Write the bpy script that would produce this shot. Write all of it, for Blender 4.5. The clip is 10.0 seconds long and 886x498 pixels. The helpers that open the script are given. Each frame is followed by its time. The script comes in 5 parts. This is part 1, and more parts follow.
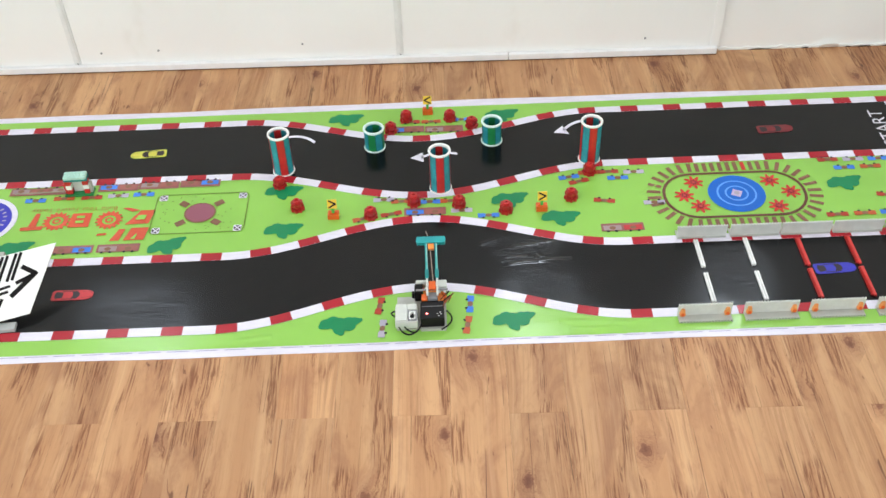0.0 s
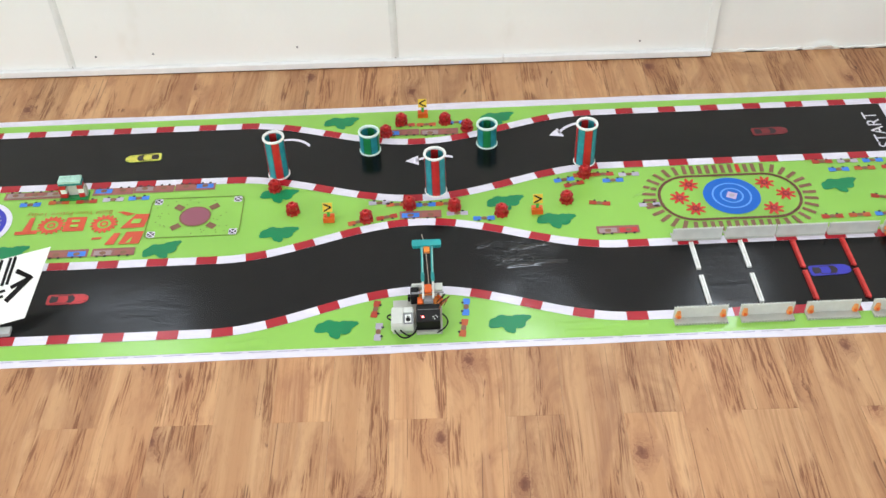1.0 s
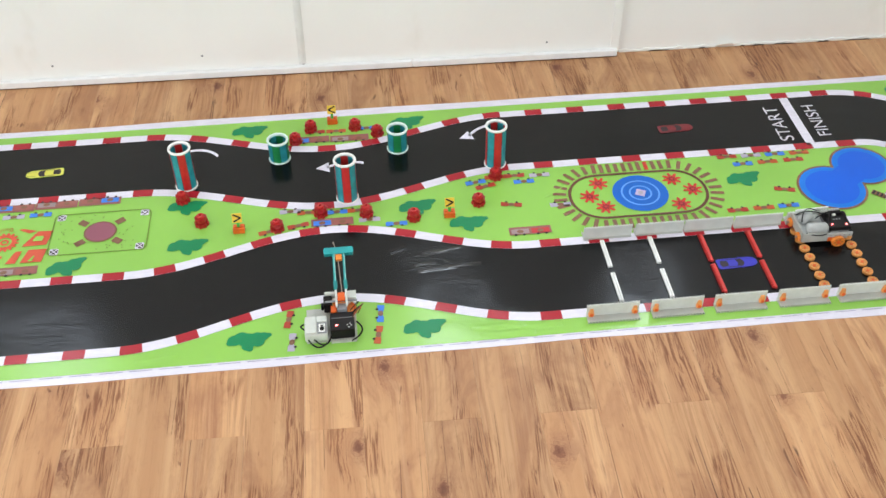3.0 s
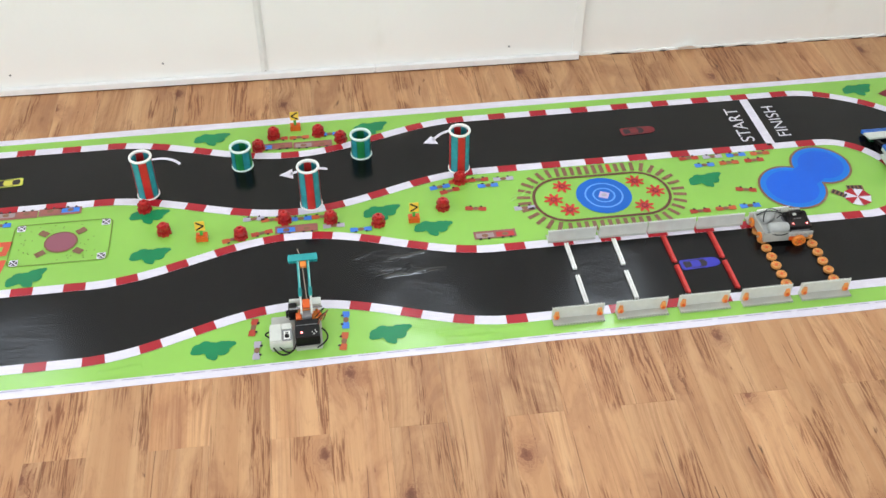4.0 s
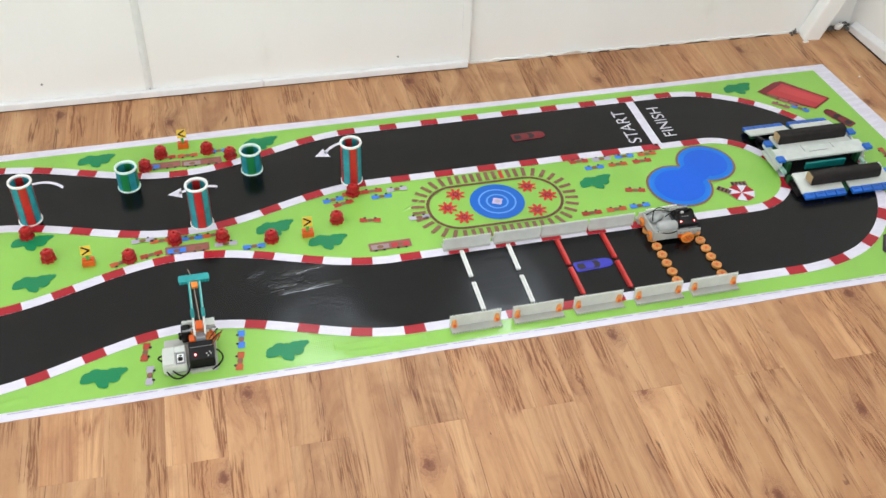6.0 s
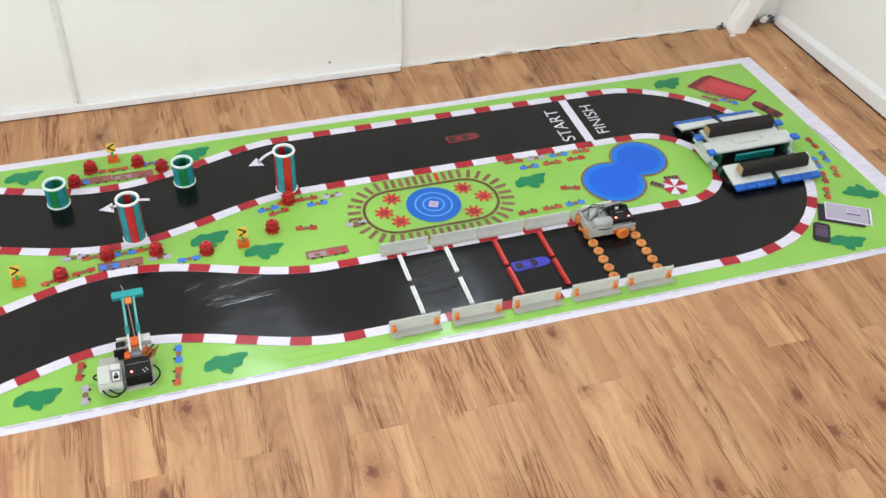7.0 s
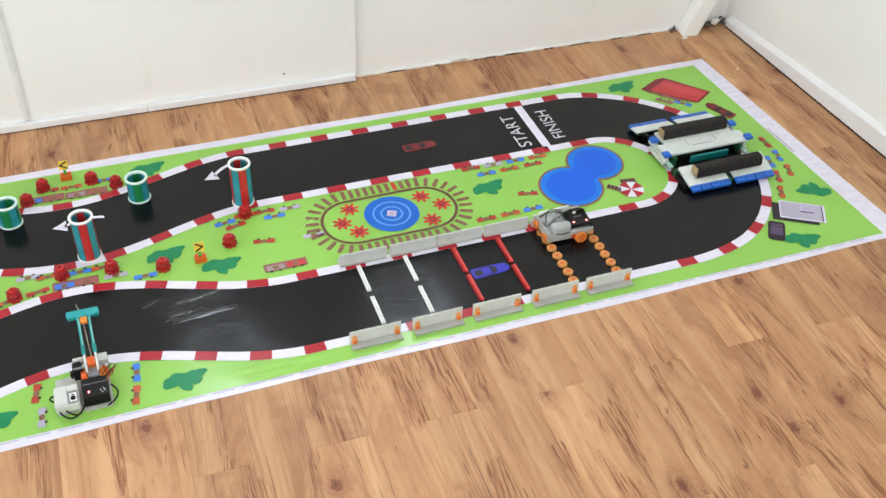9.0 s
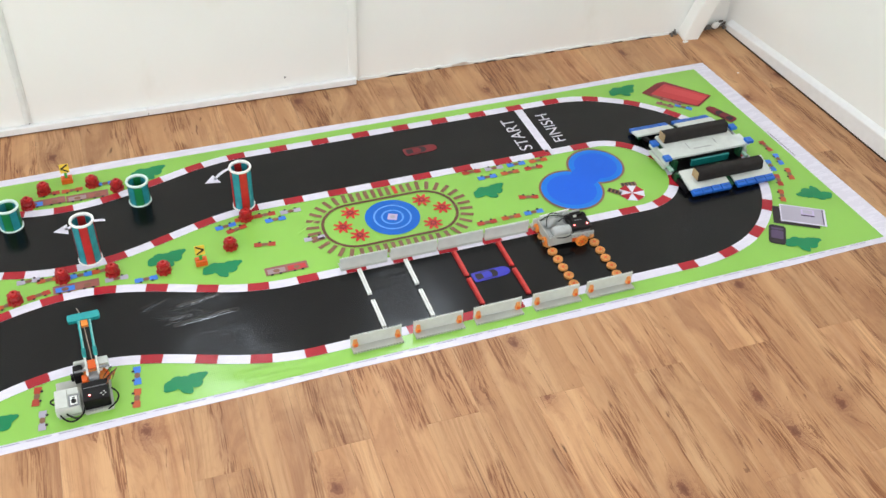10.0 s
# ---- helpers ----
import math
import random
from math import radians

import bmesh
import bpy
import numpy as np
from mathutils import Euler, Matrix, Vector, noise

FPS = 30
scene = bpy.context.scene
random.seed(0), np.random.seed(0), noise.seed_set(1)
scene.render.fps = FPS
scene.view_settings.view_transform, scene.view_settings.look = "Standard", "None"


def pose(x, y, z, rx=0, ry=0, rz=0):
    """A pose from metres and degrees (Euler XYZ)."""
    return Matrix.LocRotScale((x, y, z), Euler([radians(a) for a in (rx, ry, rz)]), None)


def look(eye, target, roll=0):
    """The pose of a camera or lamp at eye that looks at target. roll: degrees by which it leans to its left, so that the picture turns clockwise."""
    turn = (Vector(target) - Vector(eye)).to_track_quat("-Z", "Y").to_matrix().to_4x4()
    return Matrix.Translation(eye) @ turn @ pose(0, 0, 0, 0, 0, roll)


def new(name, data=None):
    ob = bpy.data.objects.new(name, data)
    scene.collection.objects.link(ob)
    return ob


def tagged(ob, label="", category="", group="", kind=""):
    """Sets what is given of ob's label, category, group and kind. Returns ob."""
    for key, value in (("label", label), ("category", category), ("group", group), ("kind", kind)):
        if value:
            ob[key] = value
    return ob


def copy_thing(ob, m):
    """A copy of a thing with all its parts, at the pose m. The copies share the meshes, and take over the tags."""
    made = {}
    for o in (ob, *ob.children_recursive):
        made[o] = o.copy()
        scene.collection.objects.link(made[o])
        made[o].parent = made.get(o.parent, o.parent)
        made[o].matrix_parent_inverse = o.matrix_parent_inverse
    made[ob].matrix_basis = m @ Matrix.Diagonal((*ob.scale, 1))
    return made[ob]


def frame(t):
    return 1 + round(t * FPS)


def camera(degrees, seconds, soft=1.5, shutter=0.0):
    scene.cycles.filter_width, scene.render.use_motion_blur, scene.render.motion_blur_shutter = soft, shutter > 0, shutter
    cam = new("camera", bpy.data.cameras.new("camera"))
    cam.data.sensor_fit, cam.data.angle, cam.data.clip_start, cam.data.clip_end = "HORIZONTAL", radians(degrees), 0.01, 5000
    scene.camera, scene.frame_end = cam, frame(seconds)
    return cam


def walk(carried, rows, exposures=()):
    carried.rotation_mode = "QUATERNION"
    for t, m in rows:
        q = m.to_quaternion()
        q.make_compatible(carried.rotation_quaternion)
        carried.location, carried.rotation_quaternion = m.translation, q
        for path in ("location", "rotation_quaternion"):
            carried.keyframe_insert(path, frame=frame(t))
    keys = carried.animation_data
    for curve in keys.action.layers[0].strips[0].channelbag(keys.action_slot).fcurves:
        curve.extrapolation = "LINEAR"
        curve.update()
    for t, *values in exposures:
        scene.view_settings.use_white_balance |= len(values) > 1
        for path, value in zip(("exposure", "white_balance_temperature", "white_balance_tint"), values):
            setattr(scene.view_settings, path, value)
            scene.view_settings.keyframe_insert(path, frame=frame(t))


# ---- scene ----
cam = camera(46.8, 10.0, 1.5)
PATH = [
    (0, (0.053, -2.535, 2.144), (0.053, -1.068, 0.785), -2.2),
    (0.5, (0.053, -2.535, 2.144), (0.053, -1.067, 0.787), -2.2),
    (1, (0.051, -2.533, 2.145), (0.061, -1.063, 0.789), -2.1),
    (1.5, (0.056, -2.531, 2.144), (0.081, -1.061, 0.789), -2.0),
    (2, (0.071, -2.532, 2.142), (0.141, -1.063, 0.786), -1.6),
    (2.5, (0.08, -2.525, 2.14), (0.204, -1.059, 0.785), -0.7),
    (3, (0.089, -2.522, 2.137), (0.245, -1.057, 0.785), -0.3),
    (4.5, (0.104, -2.524, 2.133), (0.337, -1.058, 0.793), 0.6),
    (5, (0.108, -2.526, 2.141), (0.345, -1.058, 0.804), 0.7),
    (5.5, (0.126, -2.521, 2.138), (0.431, -1.063, 0.803), 1.5),
    (6, (0.144, -2.519, 2.128), (0.538, -1.075, 0.801), 2.3),
    (7.5, (0.19, -2.522, 2.133), (0.708, -1.11, 0.813), 2.5),
    (8, (0.197, -2.52, 2.138), (0.735, -1.115, 0.82), 2.5),
    (8.5, (0.198, -2.523, 2.135), (0.745, -1.118, 0.821), 2.4),
    (9, (0.199, -2.52, 2.133), (0.757, -1.115, 0.825), 2.6),
    (9.5, (0.197, -2.517, 2.137), (0.761, -1.109, 0.833), 2.7),
    (10, (0.198, -2.521, 2.132), (0.757, -1.11, 0.829), 2.6),
]
EXPOSURES = ((0, -0.84), (2, -0.84), (4.5, -0.84), (6, -0.84), (8, -0.82), (10, -0.80))
walk(cam, [(t, look(eye, target, roll)) for t, eye, target, roll in PATH], EXPOSURES)

# ---- light: a white room lit by ceiling tubes and added window lamps ----
world = bpy.data.worlds.new("world")
scene.world = world
world.use_nodes = True
world.node_tree.nodes["Background"].inputs[0].default_value = (0.9, 0.95, 1.0, 1)
world.node_tree.nodes["Background"].inputs[1].default_value = 0.1

ROOM_X0, ROOM_X1, ROOM_Y0, ROOM_Y1, ROOM_H = -3.3, 3.0, -3.8, 0.86, 2.8


def ceiling_lamp(x, y, sx, sy, watts):
    data = bpy.data.lights.new("ceiling_lamp_light", "AREA")
    data.shape, data.size, data.size_y, data.energy, data.color = "RECTANGLE", sx, sy, watts, (0.93, 0.97, 1.0)
    ob = new("ceiling_lamp_light", data)
    ob.matrix_world = pose(x, y, ROOM_H - 0.09)


LAMPS = [(-1.3, 0.42, 5), (0.35, 0.42, 10), (2.0, 0.42, 9), (-1.3, -2.6, 3), (0.35, -2.6, 3), (2.0, -2.6, 3)]
for lx, ly, watts in LAMPS:
    ceiling_lamp(lx, ly, 1.2, 0.07, watts)


# lamps in two unseen windows added behind the camera and one west, brightening the walls
ADDED_WINDOWS = (-1.6, 1.1)
for wx, watts in zip(ADDED_WINDOWS, (66, 46)):
    data = bpy.data.lights.new("added_window_light", "AREA")
    data.shape, data.size, data.size_y, data.energy, data.color = "RECTANGLE", 1.7, 1.2, watts, (0.90, 0.96, 1.0)
    new("added_window_light", data).matrix_world = pose(wx, ROOM_Y0 - 0.02, 1.55, 90, 0, 0)


# added west window, out of view, to brighten the east wall
WEST_Y = -1.7
data = bpy.data.lights.new("added_window_light", "AREA")
data.shape, data.size, data.size_y, data.energy, data.color = "RECTANGLE", 1.7, 1.2, 76, (0.90, 0.96, 1.0)
new("added_window_light", data).matrix_world = pose(ROOM_X0 - 0.02, WEST_Y, 1.55, 90, 0, -90)

# unseen windows added high in the north wall for the mat's sheen: centre, width, watts
SHEEN_WINDOWS = ((-1.44, 0.54, 15), (0.48, 0.30, 14), (1.44, 0.30, 16))
NORTH_SILL, NORTH_HEAD = 1.24, 2.10
NORTH_WALL = pose(0.3, 0.858, 0, 0, 0, -0.9)
for wx, wide, watts in SHEEN_WINDOWS:
    data = bpy.data.lights.new("added_window_light", "AREA")
    data.shape, data.size, data.size_y, data.energy, data.color = "RECTANGLE", wide - 0.08, NORTH_HEAD - NORTH_SILL - 0.08, watts, (0.80, 0.89, 1.0)
    new("added_window_light", data).matrix_world = NORTH_WALL @ pose(wx - 0.3, 0.10, (NORTH_SILL + NORTH_HEAD) / 2, -90, 0, 0)

# ---- materials ----
class Nodes:
    """A short way to write node trees."""

    def __init__(self, name):
        self.m = bpy.data.materials.new(name)
        self.m.use_nodes = True
        self.t = self.m.node_tree
        self.b = self.t.nodes["Principled BSDF"]

    def add(self, kind, **values):
        n = self.t.nodes.new(kind)
        for k, v in values.items():
            if k in n.inputs:
                self.put(n.inputs[k], v)
            else:
                n.operation = v
        return n

    def put(self, socket, v):
        if isinstance(v, bpy.types.NodeSocket):
            self.t.links.new(v, socket)
        else:
            socket.default_value = v

    def math(self, op, a, b=0.0, clamp=False):
        n = self.t.nodes.new("ShaderNodeMath")
        n.operation, n.use_clamp = op, clamp
        self.put(n.inputs[0], a)
        self.put(n.inputs[1], b)
        return n.outputs[0]

    def mix(self, f, a, b, kind="MIX"):
        n = self.t.nodes.new("ShaderNodeMix")
        n.data_type, n.blend_type = "RGBA", kind
        self.put(n.inputs[0], f)
        self.put(n.inputs[6], a)
        self.put(n.inputs[7], b)
        return n.outputs[2]

    def step(self, v, lo, hi, to0=0.0, to1=1.0):
        n = self.t.nodes.new("ShaderNodeMapRange")
        n.interpolation_type = "SMOOTHSTEP"
        self.put(n.inputs[0], v)
        for i, x in enumerate((lo, hi, to0, to1)):
            n.inputs[i + 1].default_value = x
        return n.outputs[0]

    def noise(self, vec, scale, detail=3.0, rough=0.5, distortion=0.0):
        n = self.add("ShaderNodeTexNoise", Scale=scale, Detail=detail, Roughness=rough, Distortion=distortion)
        self.put(n.inputs["Vector"], vec)
        return n.outputs[0]

    def scaled(self, vec, s, loc=(0, 0, 0)):
        n = self.t.nodes.new("ShaderNodeMapping")
        self.put(n.inputs[0], vec)
        n.inputs[1].default_value, n.inputs[3].default_value = loc, s
        return n.outputs[0]

    def coords(self):
        return self.t.nodes.new("ShaderNodeTexCoord").outputs["Object"]

    def place(self):
        return self.t.nodes.new("ShaderNodeNewGeometry").outputs["Position"]

    def bump(self, height, strength, distance, normal=None):
        n = self.add("ShaderNodeBump", Strength=strength, Distance=distance)
        self.put(n.inputs["Height"], height)
        if normal is not None:
            self.put(n.inputs["Normal"], normal)
        return n.outputs[0]

    def done(self, colour, rough, normal=None, **more):
        self.put(self.b.inputs["Base Color"], colour)
        self.put(self.b.inputs["Roughness"], rough)
        if normal is not None:
            self.put(self.b.inputs["Normal"], normal)
        for k, v in more.items():
            self.put(self.b.inputs[k.replace("_", " ")], v)
        return self.m


def rgb(h):
    """A linear colour from a hex sRGB one."""
    c = [int(h[i:i + 2], 16) / 255 for i in (0, 2, 4)]
    return tuple(v / 12.92 if v <= 0.04045 else ((v + 0.055) / 1.055) ** 2.4 for v in c) + (1,)


def shade(c, f):
    return tuple(min(1, v * f) for v in c[:3]) + (1,)


def plastic(name, c, rough=0.35, vary=0.10, shine=0.5):
    """Moulded toy plastic: faint mottling, scuffed gloss."""
    n = Nodes(name)
    v = n.coords()
    a = n.noise(v, 35, 3)
    b = n.noise(v, 400, 2)
    col = n.mix(n.step(a, 0.3, 0.7), shade(c, 1 - vary), shade(c, 1 + vary))
    r = n.math("ADD", rough - 0.08, n.math("MULTIPLY", n.noise(v, 90, 4), 0.18))
    return n.done(col, r, n.bump(b, 0.12, 0.0004), Specular_IOR_Level=shine)


def printed(name, c, rough=0.30, vary=0.06, ruck=0.6, dust=0.05, shine=0.34):
    """Ink on a glossy woven banner sheet: weave, slack waves, rucks where it has been pulled."""
    n = Nodes(name)
    p = n.place()
    big = n.noise(p, 2.2, 2)
    slack = n.noise(n.scaled(p, (3.0, 7.0, 3.0)), 1.0, 2, 0.45, 0.4)
    weave = n.noise(n.scaled(p, (420, 900, 420)), 1.0, 2, 0.6)
    axes = n.t.nodes.new("ShaderNodeSeparateXYZ")
    n.put(axes.inputs[0], p)
    warp_line = n.math("SINE", n.math("MULTIPLY", axes.outputs[0], 1130.0))
    weft_line = n.math("SINE", n.math("MULTIPLY", axes.outputs[1], 930.0))
    scuff = n.noise(n.scaled(p, (14, 60, 14)), 1.0, 5, 0.65)
    col = n.mix(n.step(big, 0.35, 0.65), shade(c, 1 - vary), shade(c, 1 + vary))
    col = n.mix(n.math("MULTIPLY", n.step(scuff, 0.60, 0.80), dust), col, (0.6, 0.6, 0.6, 1))
    rucks = 0.0
    for cx, cy, rx, ry, gain in ((0.30, -0.225, 0.17, 0.085, 1.6), (0.36, -0.41, 0.14, 0.11, 1.0), (0.92, -0.36, 0.15, 0.20, 1.3), (-0.86, -0.48, 0.20, 0.12, 0.7), (-0.66, -0.36, 0.24, 0.12, 0.30), (0.45, -0.52, 0.22, 0.09, 1.0), (-0.62, -0.13, 0.14, 0.07, 0.5), (0.72, 0.03, 0.10, 0.05, 0.4)):
        q = n.add("ShaderNodeVectorMath", operation="LENGTH")
        n.put(q.inputs[0], n.scaled(p, (1 / rx, 1 / ry, 0), (-cx / rx, -cy / ry, 0)))
        w = n.math("MULTIPLY", n.step(q.outputs["Value"], 1.0, 0.35), gain)
        rucks = w if rucks == 0.0 else n.math("ADD", rucks, w)
    cloth = n.math("MULTIPLY", n.math("ADD", warp_line, weft_line), n.math("ADD", 0.008, n.math("MINIMUM", rucks, 1.0)))
    fold = n.noise(n.scaled(p, (6.5, 30, 5.0)), 1.0, 4, 0.6, 0.5)
    fold = n.math("MULTIPLY", n.step(fold, 0.40, 0.68), rucks)
    crinkle = n.noise(n.scaled(p, (55, 130, 5.0)), 1.0, 3, 0.6)
    fold = n.math("ADD", fold, n.math("MULTIPLY", n.math("MULTIPLY", crinkle, rucks), 0.22))
    n1 = n.bump(cloth, 0.8, 0.00009, n.bump(weave, 0.04, 0.0006))
    n2 = n.bump(slack, 0.10, 0.012, n1)
    n3 = n.bump(fold, ruck * 0.16, 0.0036, n2)
    r = n.math("ADD", rough, n.math("MULTIPLY", n.step(scuff, 0.3, 0.8), 0.035))
    return n.done(col, r, n3, Specular_IOR_Level=shine)


def wood_planks():
    """Vinyl planks with a knotty rustic oak print, each plank its own cut of the grain."""
    n = Nodes("oak_vinyl")
    info = n.t.nodes.new("ShaderNodeObjectInfo")
    rnd = info.outputs["Random"]
    spot = n.t.nodes.new("ShaderNodeSeparateXYZ")
    n.put(spot.inputs[0], info.outputs["Location"])
    slice_z = n.math("ADD", n.math("MULTIPLY", rnd, 57.0), n.math("ADD", n.math("MULTIPLY", spot.outputs[0], 13.7), n.math("MULTIPLY", spot.outputs[1], 7.3)))
    off = n.t.nodes.new("ShaderNodeCombineXYZ")
    n.put(off.inputs[0], n.math("MULTIPLY", rnd, 19.0))
    n.put(off.inputs[1], n.math("MULTIPLY", slice_z, 1.7))
    n.put(off.inputs[2], slice_z)
    add = n.add("ShaderNodeVectorMath", operation="ADD")
    n.put(add.inputs[0], n.coords())
    n.put(add.inputs[1], off.outputs[0])
    v = add.outputs[0]
    sep = n.t.nodes.new("ShaderNodeSeparateXYZ")
    n.put(sep.inputs[0], v)
    # knots: sparse cells, drawn out along the plank
    cell = n.add("ShaderNodeTexVoronoi", Scale=1.0, Randomness=0.85)
    cell.voronoi_dimensions = "2D"
    n.put(cell.inputs["Vector"], n.scaled(v, (7.0, 4.2, 1)))
    wobble = n.math("SUBTRACT", n.noise(v, 60, 5, 0.7), 0.5)
    d = n.math("ADD", cell.outputs["Distance"], n.math("MULTIPLY", wobble, 0.28))
    pick = n.t.nodes.new("ShaderNodeSeparateColor")
    n.put(pick.inputs[0], cell.outputs["Color"])
    has = n.step(pick.outputs[0], 0.80, 0.82)
    core = n.math("MULTIPLY", n.step(d, 0.085, 0.03), has)
    knot = n.math("MULTIPLY", n.step(d, 0.13, 0.07), has)
    ring = n.math("MULTIPLY", n.math("MULTIPLY", n.step(n.math("SINE", n.math("MULTIPLY", d, 105.0)), 0.1, 0.9), n.step(d, 0.26, 0.10)), has)
    halo = n.math("MULTIPLY", n.step(d, 0.46, 0.08), has)
    # grain that bends round the knots
    warp = n.math("ADD", n.math("MULTIPLY", n.noise(n.scaled(v, (4, 1.1, 1)), 1.0, 2), 1.3), n.math("MULTIPLY", halo, 0.30))

    def bent(fx, fy, w, shift=0.0):
        c = n.t.nodes.new("ShaderNodeCombineXYZ")
        n.put(c.inputs[0], n.math("ADD", n.math("MULTIPLY", sep.outputs[0], fx), n.math("MULTIPLY", warp, w)))
        n.put(c.inputs[1], n.math("MULTIPLY", sep.outputs[1], fy))
        n.put(c.inputs[2], n.math("ADD", sep.outputs[2], shift))
        return c.outputs[0]

    board = n.noise(bent(11.0, 0.35, 0.6), 1.0, 2, 0.5)
    cloud = n.noise(bent(9.0, 3.0, 1.0, 5.0), 1.0, 5, 0.62, 0.7)
    grain = n.noise(bent(95.0, 2.2, 6.0, 9.0), 1.0, 5, 0.66)
    mottle = n.noise(bent(42.0, 13.0, 3.0, 37.0), 1.0, 5, 0.68, 0.8)
    fine = n.noise(bent(330.0, 6.0, 14.0, 13.0), 1.0, 4, 0.65)
    pale = n.noise(bent(34.0, 1.3, 3.0, 17.0), 1.0, 3, 0.5)
    patch = n.noise(bent(13.0, 2.6, 1.6, 21.0), 1.0, 2, 0.5, 0.4)
    flame = n.noise(bent(165.0, 7.5, 10.0, 25.0), 1.0, 4, 0.6, 1.0)
    dash = n.noise(bent(60.0, 11.0, 4.0, 29.0), 1.0, 2, 0.5, 0.8)
    split = n.noise(n.scaled(v, (21, 0.22, 1), (5, 1, 33)), 1.0, 0, 0.3)
    where = n.noise(n.scaled(v, (9, 3.6, 1), (3, 7, 0)), 1.0, 2)
    straw, tan, brown, dark, black = rgb("D3A779"), rgb("C49569"), rgb("AA7A56"), rgb("7E4A30"), rgb("46281A")
    col = n.mix(n.step(board, 0.40, 0.60), tan, straw)
    col = n.mix(n.math("MULTIPLY", n.step(cloud, 0.46, 0.66), 0.80), col, brown)
    col = n.mix(n.math("MULTIPLY", n.step(pale, 0.52, 0.68), 0.32), col, rgb("DDB68A"))
    figured = n.step(n.noise(bent(8.0, 1.6, 0.8, 41.0), 1.0, 2), 0.42, 0.62)
    col = n.mix(n.math("MULTIPLY", n.step(grain, 0.44, 0.64), n.math("ADD", 0.06, n.math("MULTIPLY", figured, 0.34))), col, rgb("935F3D"))
    col = n.mix(n.math("MULTIPLY", n.step(fine, 0.47, 0.70), n.math("ADD", 0.08, n.math("MULTIPLY", figured, 0.18))), col, dark)
    col = n.mix(n.math("MULTIPLY", n.step(mottle, 0.50, 0.70), 0.24), col, rgb("9A6644"))
    streak = n.math("MULTIPLY", n.step(flame, 0.46, 0.60), n.step(patch, 0.52, 0.61))
    col = n.mix(n.math("MULTIPLY", n.step(patch, 0.53, 0.66), 0.34), col, rgb("B07C50"))
    col = n.mix(n.math("MULTIPLY", streak, 0.80), col, rgb("784426"))
    col = n.mix(n.math("MULTIPLY", n.math("MULTIPLY", n.step(dash, 0.68, 0.73), n.step(cloud, 0.44, 0.56)), 0.75), col, rgb("6C4028"))
    line = n.math("MULTIPLY", n.step(n.math("ABSOLUTE", n.math("SUBTRACT", split, 0.5)), 0.0046, 0.0016), n.step(where, 0.50, 0.54))
    col = n.mix(n.math("MULTIPLY", line, 0.78), col, black)
    col = n.mix(n.math("MULTIPLY", halo, 0.36), col, rgb("946044"))
    col = n.mix(n.math("MULTIPLY", ring, 0.42), col, rgb("744428"))
    col = n.mix(n.math("MULTIPLY", knot, 0.60), col, rgb("7C4632"))
    col = n.mix(n.math("MULTIPLY", core, 0.45), col, rgb("5C3020"))
    tone = n.math("ADD", n.math("MULTIPLY", rnd, 0.20), 0.82)
    tint = n.t.nodes.new("ShaderNodeCombineColor")
    for k, share_of in enumerate((1.020, 0.985, 0.995)):
        n.put(tint.inputs[k], n.math("MULTIPLY", tone, share_of))
    col = n.mix(1.0, col, tint.outputs[0], "MULTIPLY")
    r = n.math("ADD", 0.44, n.math("MULTIPLY", fine, 0.16))
    return n.done(col, r, n.bump(fine, 0.25, 0.0005), Specular_IOR_Level=0.42)


def wall_paint():
    n = Nodes("white_wall_paint")
    p = n.place()
    big = n.noise(p, 1.3, 3)
    fine = n.noise(p, 160, 3)
    blot = n.noise(n.scaled(p, (4, 4, 2)), 1.0, 4, 0.6)
    col = n.mix(n.step(big, 0.3, 0.7), rgb("F3F4F2"), rgb("F8F9F7"))
    col = n.mix(n.math("MULTIPLY", n.step(blot, 0.62, 0.80), 0.25), col, rgb("D8D2C4"))
    nb = n.bump(n.noise(p, 9, 3), 0.25, 0.01, n.bump(fine, 0.15, 0.001))
    return n.done(col, 0.45, nb)


def emitter(name, c, strength):
    n = Nodes(name)
    n.b.inputs["Emission Color"].default_value = c
    n.b.inputs["Emission Strength"].default_value = strength
    return n.done(c, 0.3)


M_FLOOR = wood_planks()
# dark brown, also used for shade drawn at the walls' feet
M_GAP = plastic("dark_underlay_and_shade", rgb("3A281C"), 0.8)
C_RACK = plastic("bright_red_plastic", rgb("CC3430"))
P_DASH = printed("print_dash_grey_blue", rgb("8E8CB0"), 0.35)
C_TAN = plastic("tan_plastic", rgb("DE9E5C"), 0.5)
P_DUSK = printed("print_dusky_red", rgb("A06058"), 0.35)
P_RIPPLE = printed("print_ripple", rgb("62A2F2"), 0.35)
P_RAIL = printed("print_rail_brown", rgb("6C4636"), 0.35)
P_CART_RED = printed("print_cart_red", rgb("B2402E"), 0.35)
P_CART_ORANGE = printed("print_cart_orange", rgb("BE5A32"), 0.35)
P_MARK = printed("print_mark_orange", rgb("D2553A"), 0.35)
P_MAUVE = printed("print_mauve", rgb("A08C8E"), 0.35)
M_WALL = wall_paint()
M_BATTEN = plastic("grey_white_paint", rgb("E8EAE8"), 0.5, 0.03)
M_SKIRT = plastic("white_skirting_gloss", rgb("EEF0F2"), 0.30, 0.02)
M_CEIL = plastic("ceiling_white", rgb("E8E8E4"), 0.8, 0.02)
M_TUBE = emitter("lamp_diffuser", (1, 0.97, 0.93, 1), 4.0)

